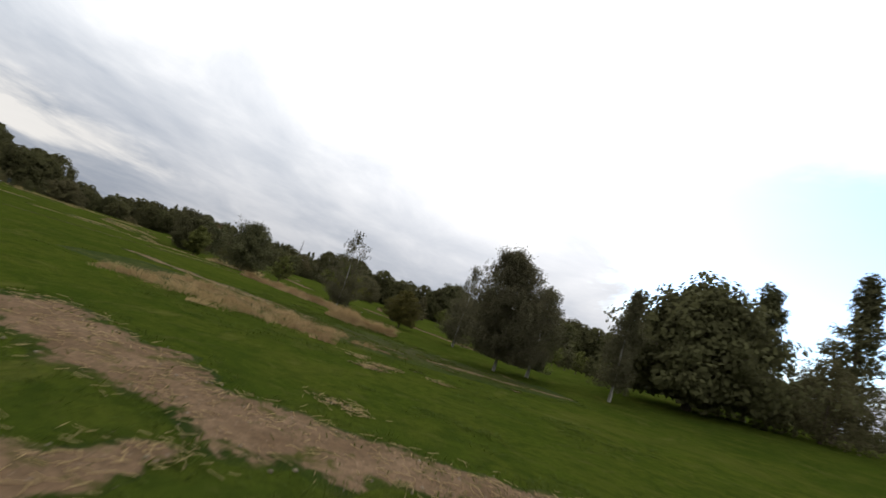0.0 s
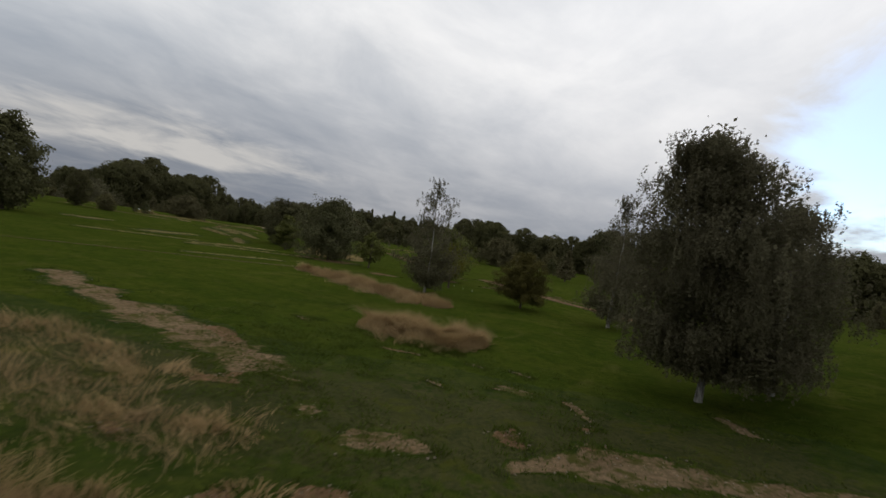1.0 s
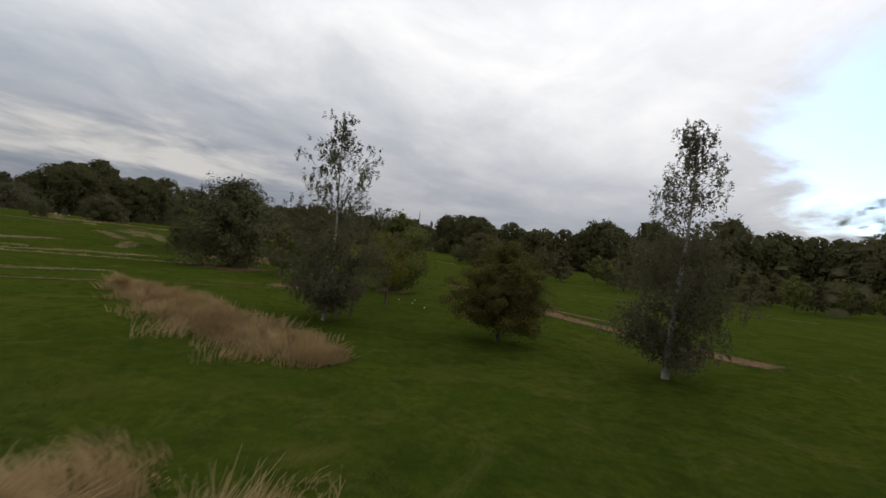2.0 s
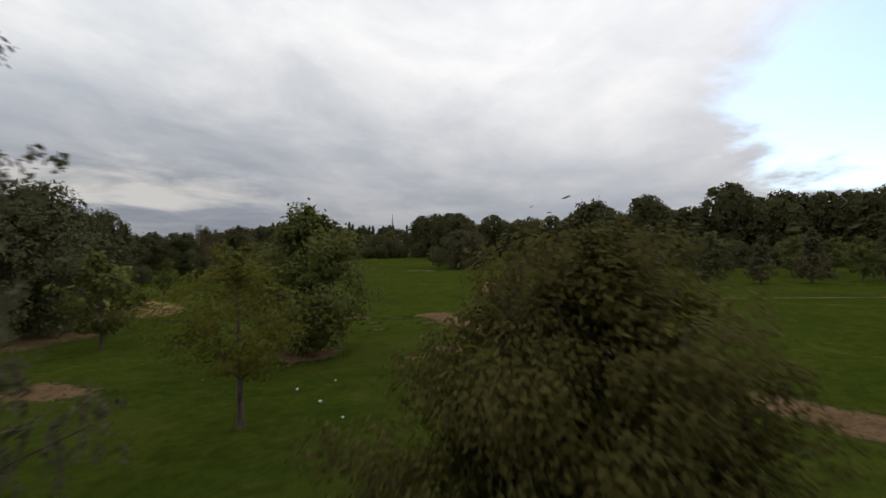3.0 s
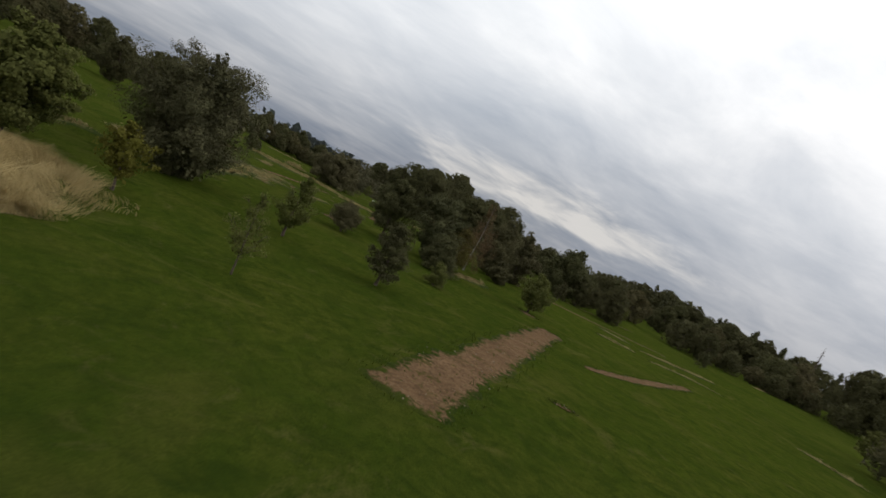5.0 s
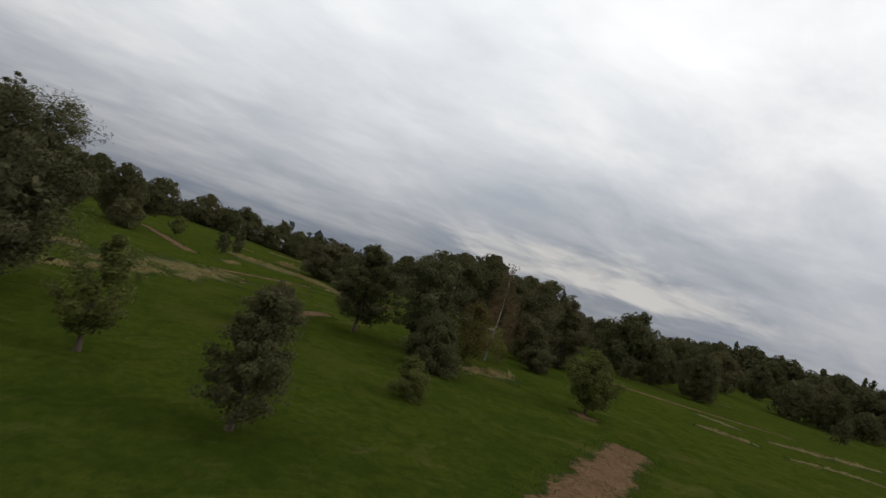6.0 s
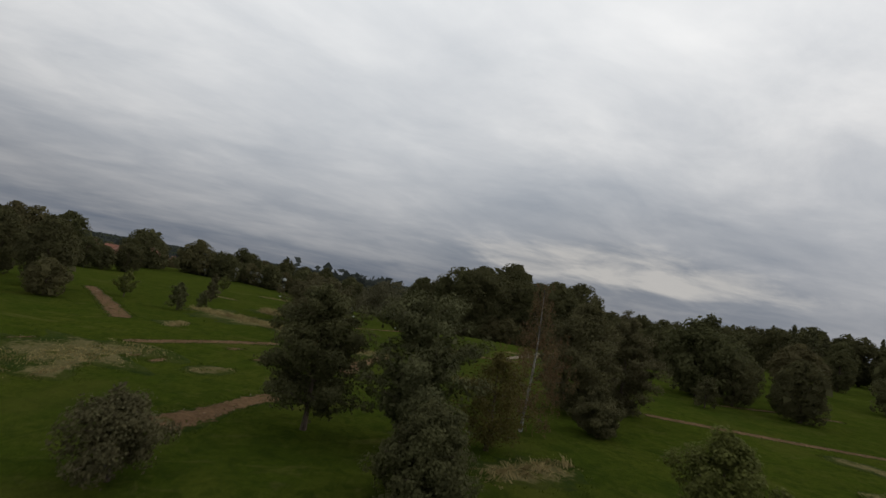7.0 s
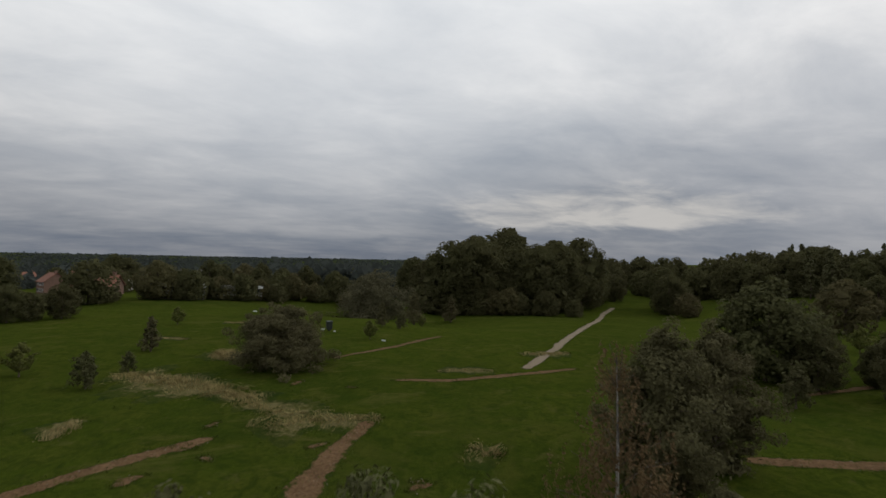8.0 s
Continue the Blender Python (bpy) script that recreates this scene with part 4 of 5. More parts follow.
plant("alder_tree", -61.6, 131.9, "dense alder with a ragged brownish-green crown", H=7.3, R=2.7, profile="oval", clear=0.06, limbs=56, per=5, leaves=140, leaf=0.115, clump=0.21, mat=LEAF_WILLOW, seed=39, wild=0.3, inner=0.6)
plant("alder_tree", -57.3, 130.2, "small dark alder bush before the thicket", H=2.6, R=1.25, profile="oval", clear=0.06, limbs=56, per=5, leaves=100, leaf=0.10, clump=0.25, mat=LEAF_WILLOW, seed=40, wild=0.3)
plant("alder_tree", -63, 137, "dense dark alder beside the ragged one", H=6.9, R=2.4, profile="oval", clear=0.05, limbs=50, per=5, leaves=130, leaf=0.115, clump=0.21, mat=LEAF_WILLOW, seed=41, wild=0.3, inner=0.6)
plant("hazel_thicket", -93.2, 120.6, "broad rounded bush with a brown flank", "bush", H=5.4, R=4.5, profile="bush", clear=0.03, limbs=72, per=5, leaves=130, leaf=0.14, clump=0.15, mat=LEAF_WILLOW, seed=42, shoots=0)
plant("oak_tree", -74.5, 158.6, "broad rounded oak with a dense crown", H=8.5, R=4.1, profile="round", clear=0.08, limbs=64, per=5, leaves=56, leaf=0.28, clump=0.22, mat=LEAF_DARK, seed=43, shoots=2)
plant("willow_tree", -22.9, 158, "large rounded willow at the meadow edge", H=7.6, R=5, profile="bush", clear=0.04, limbs=64, per=5, leaves=50, leaf=0.26, clump=0.2, mat=LEAF_WILLOW, seed=44, shoots=0)
plant("willow_tree", -162, 150, "rounded pale grey-green willow bush before the wood", "bush", H=11, R=8.5, profile="bush", clear=0.03, limbs=64, per=5, leaves=60, leaf=0.34, clump=0.19, mat=LEAF_BIRCH, seed=47, shoots=0)
plant("lime_tree", -66, 64, "tall full lime tree at the field's edge", H=11.6, R=4.7, profile="oval", clear=0.08, limbs=56, per=5, leaves=54, leaf=0.3, clump=0.24, mat=LEAF_DARK, seed=45)


# ---------------------------------------------------------------- kinds that recur
YOUNG = [
    tagged(settle(build_tree("young_tree", H=4.0, R=1.5, profile="oval", clear=0.22, limbs=28, per=4, leaves=16, leaf=0.22, clump=0.26, mat=LEAF_OAK, seed=71), -96.2, 101.2, 0, 0.68), "young rounded tree standing alone on the turf", "tree", "young trees on the meadow"),
    tagged(settle(build_tree("young_tree", H=4.0, R=1.4, profile="cone", clear=0.12, limbs=28, per=4, leaves=16, leaf=0.22, clump=0.26, mat=LEAF_WILLOW, seed=72), -105.3, 109.3, 0, 0.88), "young pointed tree standing alone on the turf", "tree", "young trees on the meadow"),
    tagged(settle(build_tree("young_tree", H=4.0, R=1.5, profile="dome", clear=0.15, limbs=28, per=4, leaves=16, leaf=0.22, clump=0.26, mat=LEAF_DARK, seed=73), -90.3, 106.6, 0, 0.68), "young dark tree with a spreading crown on the turf", "tree", "young trees on the meadow"),
]
rng_place = np.random.default_rng(5)
for k, x, y, h in [
    (2, -95.4, 108.6, 1.7), (0, -106.2, 132.5, 2.41), (1, -118.3, 137.9, 3.54), (2, -115.3, 139.7, 2.67), (0, -73.7, 175.6, 3.4), (2, -68.2, 152.0, 3.0), (1, -133.2, 148.8, 5.89), (1, -174.4, 175.9, 7.05), (0, -120.7, 145.2, 1.83), (0, -69.7, 168.9, 4.4),
    (1, -5.88, 147.33, 4.14), (1, -3.5, 133.37, 7.03), (2, -12.81, 154.09, 4.69), (2, -8.69, 157.84, 4.34), (1, -23.55, 157.46, 3.73), (0, 2.78, 147.13, 5.71), (1, 6.96, 130.17, 7.17), (0, 4.73, 141.01, 4.86), (0, 12.99, 141.45, 6.22),
    (1, 16.83, 146.6, 6.49), (0, 16.51, 138.01, 6.34), (2, 12.65, 123.22, 6.02), (1, 19.52, 127.66, 5.7), (0, 30.01, 145.76, 6.25), (1, 25.66, 129.36, 6.37), (0, 33.21, 133.84, 5.64), (2, 37.96, 138.23, 5.87), (0, 42.12, 141.49, 6.08), (1, 35.11, 149.56, 6.37),
    (2, 23.04, 153.69, 5.68), (0, 8.91, 154.22, 5.37), (1, -4.01, 153.77, 5.48), (2, 46.72, 146.85, 6.08), (0, 53.86, 150.39, 6.28), (1, 30.35, 159.59, 5.72), (0, 42.13, 160.07, 5.97), (0, -24.2, 77.9, 4.3), (0, -125.84, 110.58, 2.47),
    (1, -93.7, 241.66, 7.25), (0, -79.2, 182.44, 3.17), (2, -28.58, 161.03, 3.89), (0, -32.69, 171.71, 4.18), (2, -58.58, 180.03, 3.01), (1, 60.75, 151.55, 6.38), (0, 66.54, 158.96, 6.61),
]:
    repeat(YOUNG[k], x, y, rng_place.uniform(0, 360), h / 4.0 * rng_place.uniform(0.95, 1.05))

def far_tree(key, name, x, y, label, group, **kw):
    FAR[key] = tagged(settle(build_wood_tree(name, **kw), x, y), label, "tree", group)


FAR = {}
far_tree("oak", "woodland_tree", -188.7, 197.5, "tall dark broadleaf tree in the wood", "trees of the wood", H=16, R=6.2, profile="round", lumps=34, leaves=7000, leaf=0.34, mat=LEAF_WOOD, seed=81)
far_tree("ash", "woodland_tree", -202.4, 206.5, "tall dark oval tree in the wood", "trees of the wood", H=16, R=5.2, profile="oval", lumps=32, leaves=6400, leaf=0.34, mat=LEAF_WOOD, seed=82)
far_tree("hedge", "hedgerow_tree", -161.6, 93.5, "dense dark hedgerow tree at the field boundary", "hedgerow trees", H=9, R=4.8, profile="bush", lumps=26, leaves=3400, leaf=0.36, mat=LEAF_WOOD, seed=83, clear=0.0)
far_tree("pale", "hedgerow_tree", -172.3, 104.0, "grey-green hedgerow tree at the field boundary", "hedgerow trees", H=9, R=4.4, profile="oval", lumps=24, leaves=3200, leaf=0.34, mat=LEAF_HEDGE, seed=84, clear=0.0)
far_tree("oak_far", "woodland_tree", -325.7, 348.7, "distant dark broadleaf tree", "trees of the far treeline", H=16, R=6.6, profile="round", lumps=28, leaves=3000, leaf=0.55, mat=LEAF_WOOD, seed=85, clear=0.0)
far_tree("ash_far", "woodland_tree", -342.9, 353.8, "distant dark broadleaf tree", "trees of the far treeline", H=16, R=5.6, profile="oval", lumps=26, leaves=2800, leaf=0.55, mat=LEAF_WOOD, seed=86, clear=0.0)
FAR["spire"] = tagged(settle(build_tree("conifer", H=24, R=4.4, profile="spire", clear=0.03, limbs=40, per=4, leaves=6, leaf=1.1, clump=0.3, mat=LEAF_PINE, seed=85, shoots=2, rise=-0.05), -241.59, 450.09), "tall narrow dark conifer on the skyline", "tree", "skyline conifers")
FAR["pine"] = tagged(settle(build_tree("pine_tree", H=18, R=5.0, profile="pine", clear=0.3, limbs=40, per=4, leaves=14, leaf=0.65, clump=0.3, mat=LEAF_PINE, seed=86, shoots=2), 5.61, 223.02), "tall dark pine above the treeline", "tree", "trees of the far treeline")
BASE = {"oak_far": 16, "ash_far": 16, "oak": 16, "ash": 16, "hedge": 9, "pale": 9, "spire": 24, "pine": 18}


def belt(points, count, low, high, kinds, depth, seed):
    """Trees scattered along a line, depth metres to either side."""
    rng = np.random.default_rng(seed)
    pts = np.array(points, float)
    seg = np.r_[0, np.cumsum(np.linalg.norm(np.diff(pts, axis=0), axis=1))]
    for i in range(count):
        s = seg[-1] * (i + rng.uniform(0.1, 0.9)) / count
        x, y = np.interp(s, seg, pts[:, 0]) + rng.uniform(-depth, depth), np.interp(s, seg, pts[:, 1]) + rng.uniform(-depth, depth)
        k = kinds[int(rng.integers(len(kinds)))]
        repeat(FAR[k], x, y, rng.uniform(0, 360), rng.uniform(low, high) / BASE[k], rng.uniform(0.9, 1.1))


belt([(-218, 178), (-206, 181)], 4, 14.5, 17.0, ["oak", "ash", "oak"], 3.5, 101)
belt([(-199, 182), (-193, 194), (-187, 208), (-180, 222)], 9, 21.0, 25.5, ["oak", "oak", "ash"], 3.5, 130)
belt([(-206, 195), (-200, 212), (-193, 230)], 9, 24.0, 28.5, ["oak", "ash"], 5.0, 102)
belt([(-218, 196), (-212, 220), (-204, 243)], 8, 21.0, 25.0, ["oak", "ash"], 6.0, 103)
belt([(-197, 174), (-184, 192), (-169, 215)], 9, 5.0, 10.5, ["hedge", "pale"], 2.5, 104)
belt([(-199.4, 248.7), (-218.9, 274.6)], 5, 12.3, 15.1, ["oak", "ash"], 5.5, 105)
for x, y, h, k in [(-178.9, 262.8, 16.63, "ash"), (-169.8, 256.2, 12.18, "hedge"), (-154.1, 245.0, 7.89, "pale"), (-89.33, 199.37, 8.45, "pale"), (-99.05, 228.97, 9.06, "ash"), (-76.6, 168.9, 5.23, "oak"), (-84.6, 177.9, 4.79, "hedge"),
                   (-70.79, 159.23, 5.11, "oak"), (-69.39, 164.77, 3.94, "ash"), (-68.51, 198.16, 6.97, "ash"), (-65.33, 161.15, 6.3, "oak"), (-94.4, 94.6, 7.5, "ash"), (-101.5, 88.5, 7.2, "ash"), (-88.8, 96.3, 3.5, "pale"), (-164.7, 249.3, 14.26, "oak"), (-111.5, 243.6, 6.6, "ash"),
                   (-94.34, 42.1, 11.41, "ash"), (-119.5, 69.66, 10.95, "oak"), (-61.96, 270.31, 18.62, "oak"), (-53.26, 256.24, 18.5, "oak"), (-43.97, 238.53, 17.38, "oak"), (-38.03, 230.16, 16.76, "oak"), (-50.3, 265.19, 16.39, "ash"), (5.57, 224.13, 18.7, "pine"), (-2.75, 226.53, 13.99, "ash")]:
    repeat(FAR[k], x, y, rng_place.uniform(0, 360), h / BASE[k])
belt([(-130.59, 86.65), (-134.57, 91.13), (-138.46, 94.11)], 5, 4.8, 6, ["oak", "ash", "oak"], 1.2, 106)
belt([(-146, 60), (-152, 72), (-158, 82)], 9, 7.5, 9.8, ["ash", "oak", "pale"], 3.0, 128)
belt([(-142.43, 81.45), (-158.65, 90.88), (-169.93, 98.64)], 13, 2.13, 3.12, ["hedge", "hedge", "pale"], 1.23, 123)
belt([(-171.6, 101.3), (-177.4, 119.7), (-185.0, 135.6), (-184.7, 147.6), (-172.1, 152.2)], 22, 4.7, 7.6, ["hedge", "hedge", "pale"], 2.5, 107)
belt([(-183.9, 108.11), (-190.19, 118.45), (-197.82, 137.59), (-186.9, 153.88)], 12, 6.82, 9.81, ["ash", "oak", "pale"], 3.41, 108)
belt([(-237.9, 232.4), (-255.5, 297.5), (-276.1, 329.8), (-278.8, 398.4)], 16, 17.8, 23.3, ["oak_far", "ash_far"], 11.0, 109)
belt([(-267.2, 394.4), (-236.8, 383.5), (-222.4, 410.1), (-240.3, 471.2)], 20, 16.2, 22.2, ["oak_far", "ash_far", "hedge"], 9.1, 110)
belt([(-298.2, 499.8), (-227.8, 465.5), (-175.2, 494.1), (-148.6, 517.8), (-119.4, 481.4)], 34, 15.7, 25.2, ["spire", "spire", "ash_far"], 12.2, 111)
belt([(-101, 249.83), (-92.03, 261.4), (-77.91, 255.88), (-64.08, 233.42)], 16, 7.57, 10.93, ["hedge", "ash_far", "pale"], 5.04, 112)
belt([(-70.72, 198.25), (-66.26, 214.57), (-59.69, 232.95), (-50.51, 233.94)], 9, 4.39, 7.02, ["hedge", "pale"], 3.51, 113)
belt([(-124.14, 363.47), (-90.62, 375.36), (-56.93, 329.14)], 16, 12.75, 17.3, ["oak_far", "ash_far", "spire"], 9.11, 114)
belt([(-33.25, 226.57), (-18.49, 227.62), (0.49, 229.45), (21.85, 249.92), (40.16, 265.21)], 26, 11.77, 16.05, ["oak_far", "ash_far", "hedge"], 5.35, 115)
belt([(4, 250), (35, 250), (60, 243), (85, 231), (105, 218), (125, 200), (142, 178)], 44, 18, 25, ["oak_far", "ash_far", "oak_far"], 7, 116)
belt([(-10.54, 168.27), (17.36, 178.35), (53.35, 185.61), (91.65, 173.72), (116.67, 160.62)], 24, 5.23, 8.37, ["hedge", "pale"], 5.23, 117)
belt([(62, 158), (80, 136), (88, 106), (84, 76), (76, 46)], 18, 8, 12.5, ["oak_far", "ash_far", "hedge"], 6, 118)
belt([(-87, 27.11), (-122.42, 33.16), (-143.5, 62.69)], 10, 8.69, 12.56, ["oak_far", "ash_far", "hedge"], 5.8, 119)
belt([(-276.6, 56.5), (-299.1, 131.3), (-336.2, 211.9), (-370.6, 349.7)], 22, 8.3, 13.5, ["oak_far", "hedge", "pale"], 18.7, 120)
belt([(-349.48, 66.43), (-340.97, 77.74)], 4, 17.3, 20.03, ["oak_far", "ash_far"], 3.64, 124)
belt([(-291.74, 61.43), (-289.04, 77.87), (-287.48, 100.58)], 8, 4.44, 7.99, ["hedge", "pale", "oak_far"], 7.1, 125)
belt([(-303.4, 301.2), (-262.0, 319.5), (-176.3, 302.8), (-113.4, 276.8), (-86.1, 306.7)], 50, 12.1, 16.6, ["oak_far", "ash_far", "oak_far"], 6.6, 126)
belt([(-182.6, 311.1), (-129.2, 274.1), (-111.2, 285.7), (-94.4, 301.0)], 13, 13.2, 15.9, ["spire", "spire", "ash_far"], 3.5, 127)
belt([(-337.9, 15.6), (-431.6, 145.6), (-526.2, 293.7), (-565.5, 502.5)], 30, 8.3, 13.4, ["oak_far", "hedge", "ash_far"], 41.3, 121)
belt([(-28.58, -42.51), (8.09, -56.64), (53.43, -43.49), (74.88, 0.01)], 12, 7.41, 11.53, ["oak_far", "ash_far"], 6.59, 122)


def dead_tree(x, y, H):
    """A tall bare spruce with short broken branches."""
    rng = np.random.default_rng(55)
    root = new("dead_tree")
    v, f = tube([(0, 0, 0), (0.1, 0, H * 0.5), (0.0, 0.1, H)], [0.4, 0.28, 0.06], 7)
    child("trunk", mesh_from("trunk", v, f, BARK, True), root)
    for i in range(34):
        u = 0.35 + 0.6 * i / 34
        a = i * 2.4
        r = (1 - u) * 3.6 * rng.uniform(0.5, 1.2) + 0.4
        v, f = tube([(0, 0, H * u), (math.cos(a) * r * 0.6, math.sin(a) * r * 0.6, H * u + 0.1), (math.cos(a) * r, math.sin(a) * r, H * u - 0.2)], [0.10, 0.07, 0.02], 4)
        child("branch", mesh_from("branch", v, f, BARK, True), root)
    root.location = (x, y, terrain(x, y))
    return tagged(root, "tall bare dead conifer above the far treeline", "tree")


dead_tree(-91.3, 314.7, 20.9)


# ---------------------------------------------------------------- rough ground: worn spots and thin dry stalks
def worn_spots(x0, x1, y0, y1, count, seed):
    rng = np.random.default_rng(seed)
    for i in range(count):
        x, y, a = rng.uniform(x0, x1), rng.uniform(y0, y1), rng.uniform(0.35, 1.1)
        t = rng.uniform(0, 3.14)
        dx, dy = math.cos(t) * a * 0.8, math.sin(t) * a * 0.8
        ribbon("bare_earth", [(x - dx, y - dy), (x, y + rng.uniform(-0.2, 0.2)), (x + dx, y + dy)], [a * 0.5, a * rng.uniform(0.6, 1.0), a * 0.4], SOIL, "small worn spot of bare earth", seed * 100 + i, ragged=0.45, lift=0.012, crown=0.015, kind="structure")


worn_spots(-7.6, 8, 21.1, 36.5, 20, 7)
worn_spots(-86.8, -64, 98.7, 125.6, 16, 9)


def tussocks(name, x0, x1, y0, y1, count, blades, height, mat, label, seed):
    """Loose low tussocks of longer grass standing in the mown turf."""
    rng = np.random.default_rng(seed)
    c = np.stack([rng.uniform(x0, x1, count), rng.uniform(y0, y1, count)], 1)
    keep = np.array([noise.noise(Vector((x * 0.16, y * 0.16, seed * 3.7))) > rng.uniform(-0.25, 0.25) for x, y in c])
    c = c[keep]
    size = rng.uniform(0.10, 0.38, len(c))
    own = np.repeat(np.arange(len(c)), blades)
    n = len(own)
    d = rng.normal(size=(n, 2)) * size[own][:, None]
    p = c[own] + d
    h = height * rng.uniform(0.4, 1.2, n) * (0.5 + size[own] / 0.38)
    a = rng.uniform(0, 6.28, n)
    w = 0.010 + 0.008 * rng.uniform(0, 1, n)
    z = np.array([terrain(x, y) for x, y in p]) - 0.01
    b = np.stack([np.cos(a) * w, np.sin(a) * w, np.zeros(n)], 1)
    base = np.c_[p, z]
    tip = np.c_[p + d * 0.35 + rng.normal(size=(n, 2)) * 0.5 * h[:, None], z + h]
    v = np.stack([base - b, base + b, tip + b * 0.4, tip - b * 0.4], 1).reshape(-1, 3)
    return tagged(new(name, mesh_from(name, v, np.arange(4 * n).reshape(n, 4), mat)), label, "grass", kind="stuff")


tussocks("green_grass", -16, 11, 6, 49.6, 1000, 46, 0.07, BLADE, "low tussocks of longer green grass in the turf", 6)
tussocks("green_grass", -11.2, 2.3, 29.7, 43.7, 420, 60, 0.08, BLADE, "rough tussocks of green grass before the dry clump", 8)
tufts("green_grass", [(-6.2, 42.2), (-4.6, 42.0), (-2.8, 42.2)], [1.0, 1.6, 1.2], 460, 0.3, BLADE, "longer green grass at the foot of the dry clump", 57, category="grass", blade=0.007, lean=0.2)
ribbon("bare_earth", [(-6.22, 40.4), (-5.33, 40.31), (-4.27, 40.68)], [0.47, 0.75, 0.37], SOIL, "small worn spot of bare earth", 58, ragged=0.5, kind="structure")
ribbon("bare_earth", [(-12.16, 37.55), (-10.98, 37.07), (-9.58, 36.05)], [0.8, 1.15, 0.71], SOIL, "small worn spot of bare earth", 59, ragged=0.5, kind="structure")


def rim_grass(count, seed):
    """Longer blades that hang over the edge of the bare earth."""
    rng = np.random.default_rng(seed)
    rims, inner = np.array(RIMS), np.array(BARE)
    few = count // 5
    p = np.concatenate([rims[rng.integers(0, len(rims), count - few)], inner[rng.integers(0, len(inner), few)]]) + rng.normal(size=(count, 2)) * 0.11
    h = 0.10 * rng.uniform(0.3, 1.3, count)
    a = rng.uniform(0, 6.28, count)
    b = np.stack([np.cos(a) * 0.02, np.sin(a) * 0.02, np.zeros(count)], 1)
    z = np.array([terrain(x, y) for x, y in p]) - 0.01
    base, tip = np.c_[p, z], np.c_[p + rng.normal(size=(count, 2)) * 0.07, z + h]
    v = np.stack([base - b, base + b, tip + b * 0.4, tip - b * 0.4], 1).reshape(-1, 3)
    tagged(new("edge_grass", mesh_from("edge_grass", v, np.arange(4 * count).reshape(count, 4), BLADE)), "long green grass along the edges of bare earth", "grass", kind="stuff")


rim_grass(42000, 21)


def scatter_stones(count, seed):
    """Small angular stones trodden into the bare earth."""
    rng = np.random.default_rng(seed)
    spots = np.array(BARE)
    p = spots[rng.integers(0, len(spots), count)] + rng.normal(size=(count, 2)) * 0.12
    octa = np.array([(1, 0, 0), (0, 1, 0), (-1, 0, 0), (0, -1, 0), (0, 0, 1), (0, 0, -0.6)], float)
    tri = np.array([(0, 1, 4), (1, 2, 4), (2, 3, 4), (3, 0, 4), (1, 0, 5), (2, 1, 5), (3, 2, 5), (0, 3, 5)])
    s = 0.010 + 0.034 * rng.uniform(0, 1, count) ** 3
    c = np.c_[p, np.array([terrain(x, y) for x, y in p]) + 0.03]
    v = c[:, None] + octa[None] * s[:, None, None] * rng.uniform(0.6, 1.3, (count, 6, 3)) * np.array([1.2, 1.0, 0.7])
    f = (tri[None] + (np.arange(count) * 6)[:, None, None]).reshape(-1, 3)
    tagged(new("loose_stones", mesh_from("loose_stones", v.reshape(-1, 3), f, STONE)), "small pale stones lying on the bare earth", "stones", kind="stuff")


STONE = plain_material("pale_flint", (0.13, 0.098, 0.066), (0.27, 0.215, 0.155), 0.85, 9.0)
scatter_stones(5000, 22)


def straw_litter(count, seed):
    """Dead stalks lying about on the trodden pale earth."""
    rng = np.random.default_rng(seed)
    spots = np.array([s for s in BARE if s[1] < 24])
    p = spots[rng.integers(0, len(spots), count)] + rng.normal(size=(count, 2)) * 0.3
    a = rng.normal(0.5, 0.9, count)
    ln = rng.uniform(0.05, 0.17, count)
    d = np.stack([np.cos(a) * ln, np.sin(a) * ln, rng.normal(0, 0.01, count)], 1)
    w = np.stack([-np.sin(a) * 0.006, np.cos(a) * 0.006, np.zeros(count)], 1)
    c = np.c_[p, np.array([terrain(x, y) for x, y in p]) + 0.05]
    top = np.array([0, 0, 0.008])
    v = np.stack([c - d - w, c - d + w, c - d + top, c + d - w, c + d + w, c + d + top], 1).reshape(-1, 3)
    f = (np.array([(0, 1, 4, 3), (1, 2, 5, 4), (2, 0, 3, 5)])[None] + (np.arange(count) * 6)[:, None, None]).reshape(-1, 4)
    tagged(new("straw_litter", mesh_from("straw_litter", v, f, STRAW)), "dead pale stalks scattered over the trodden earth", "straw", kind="stuff")


straw_litter(1300, 23)



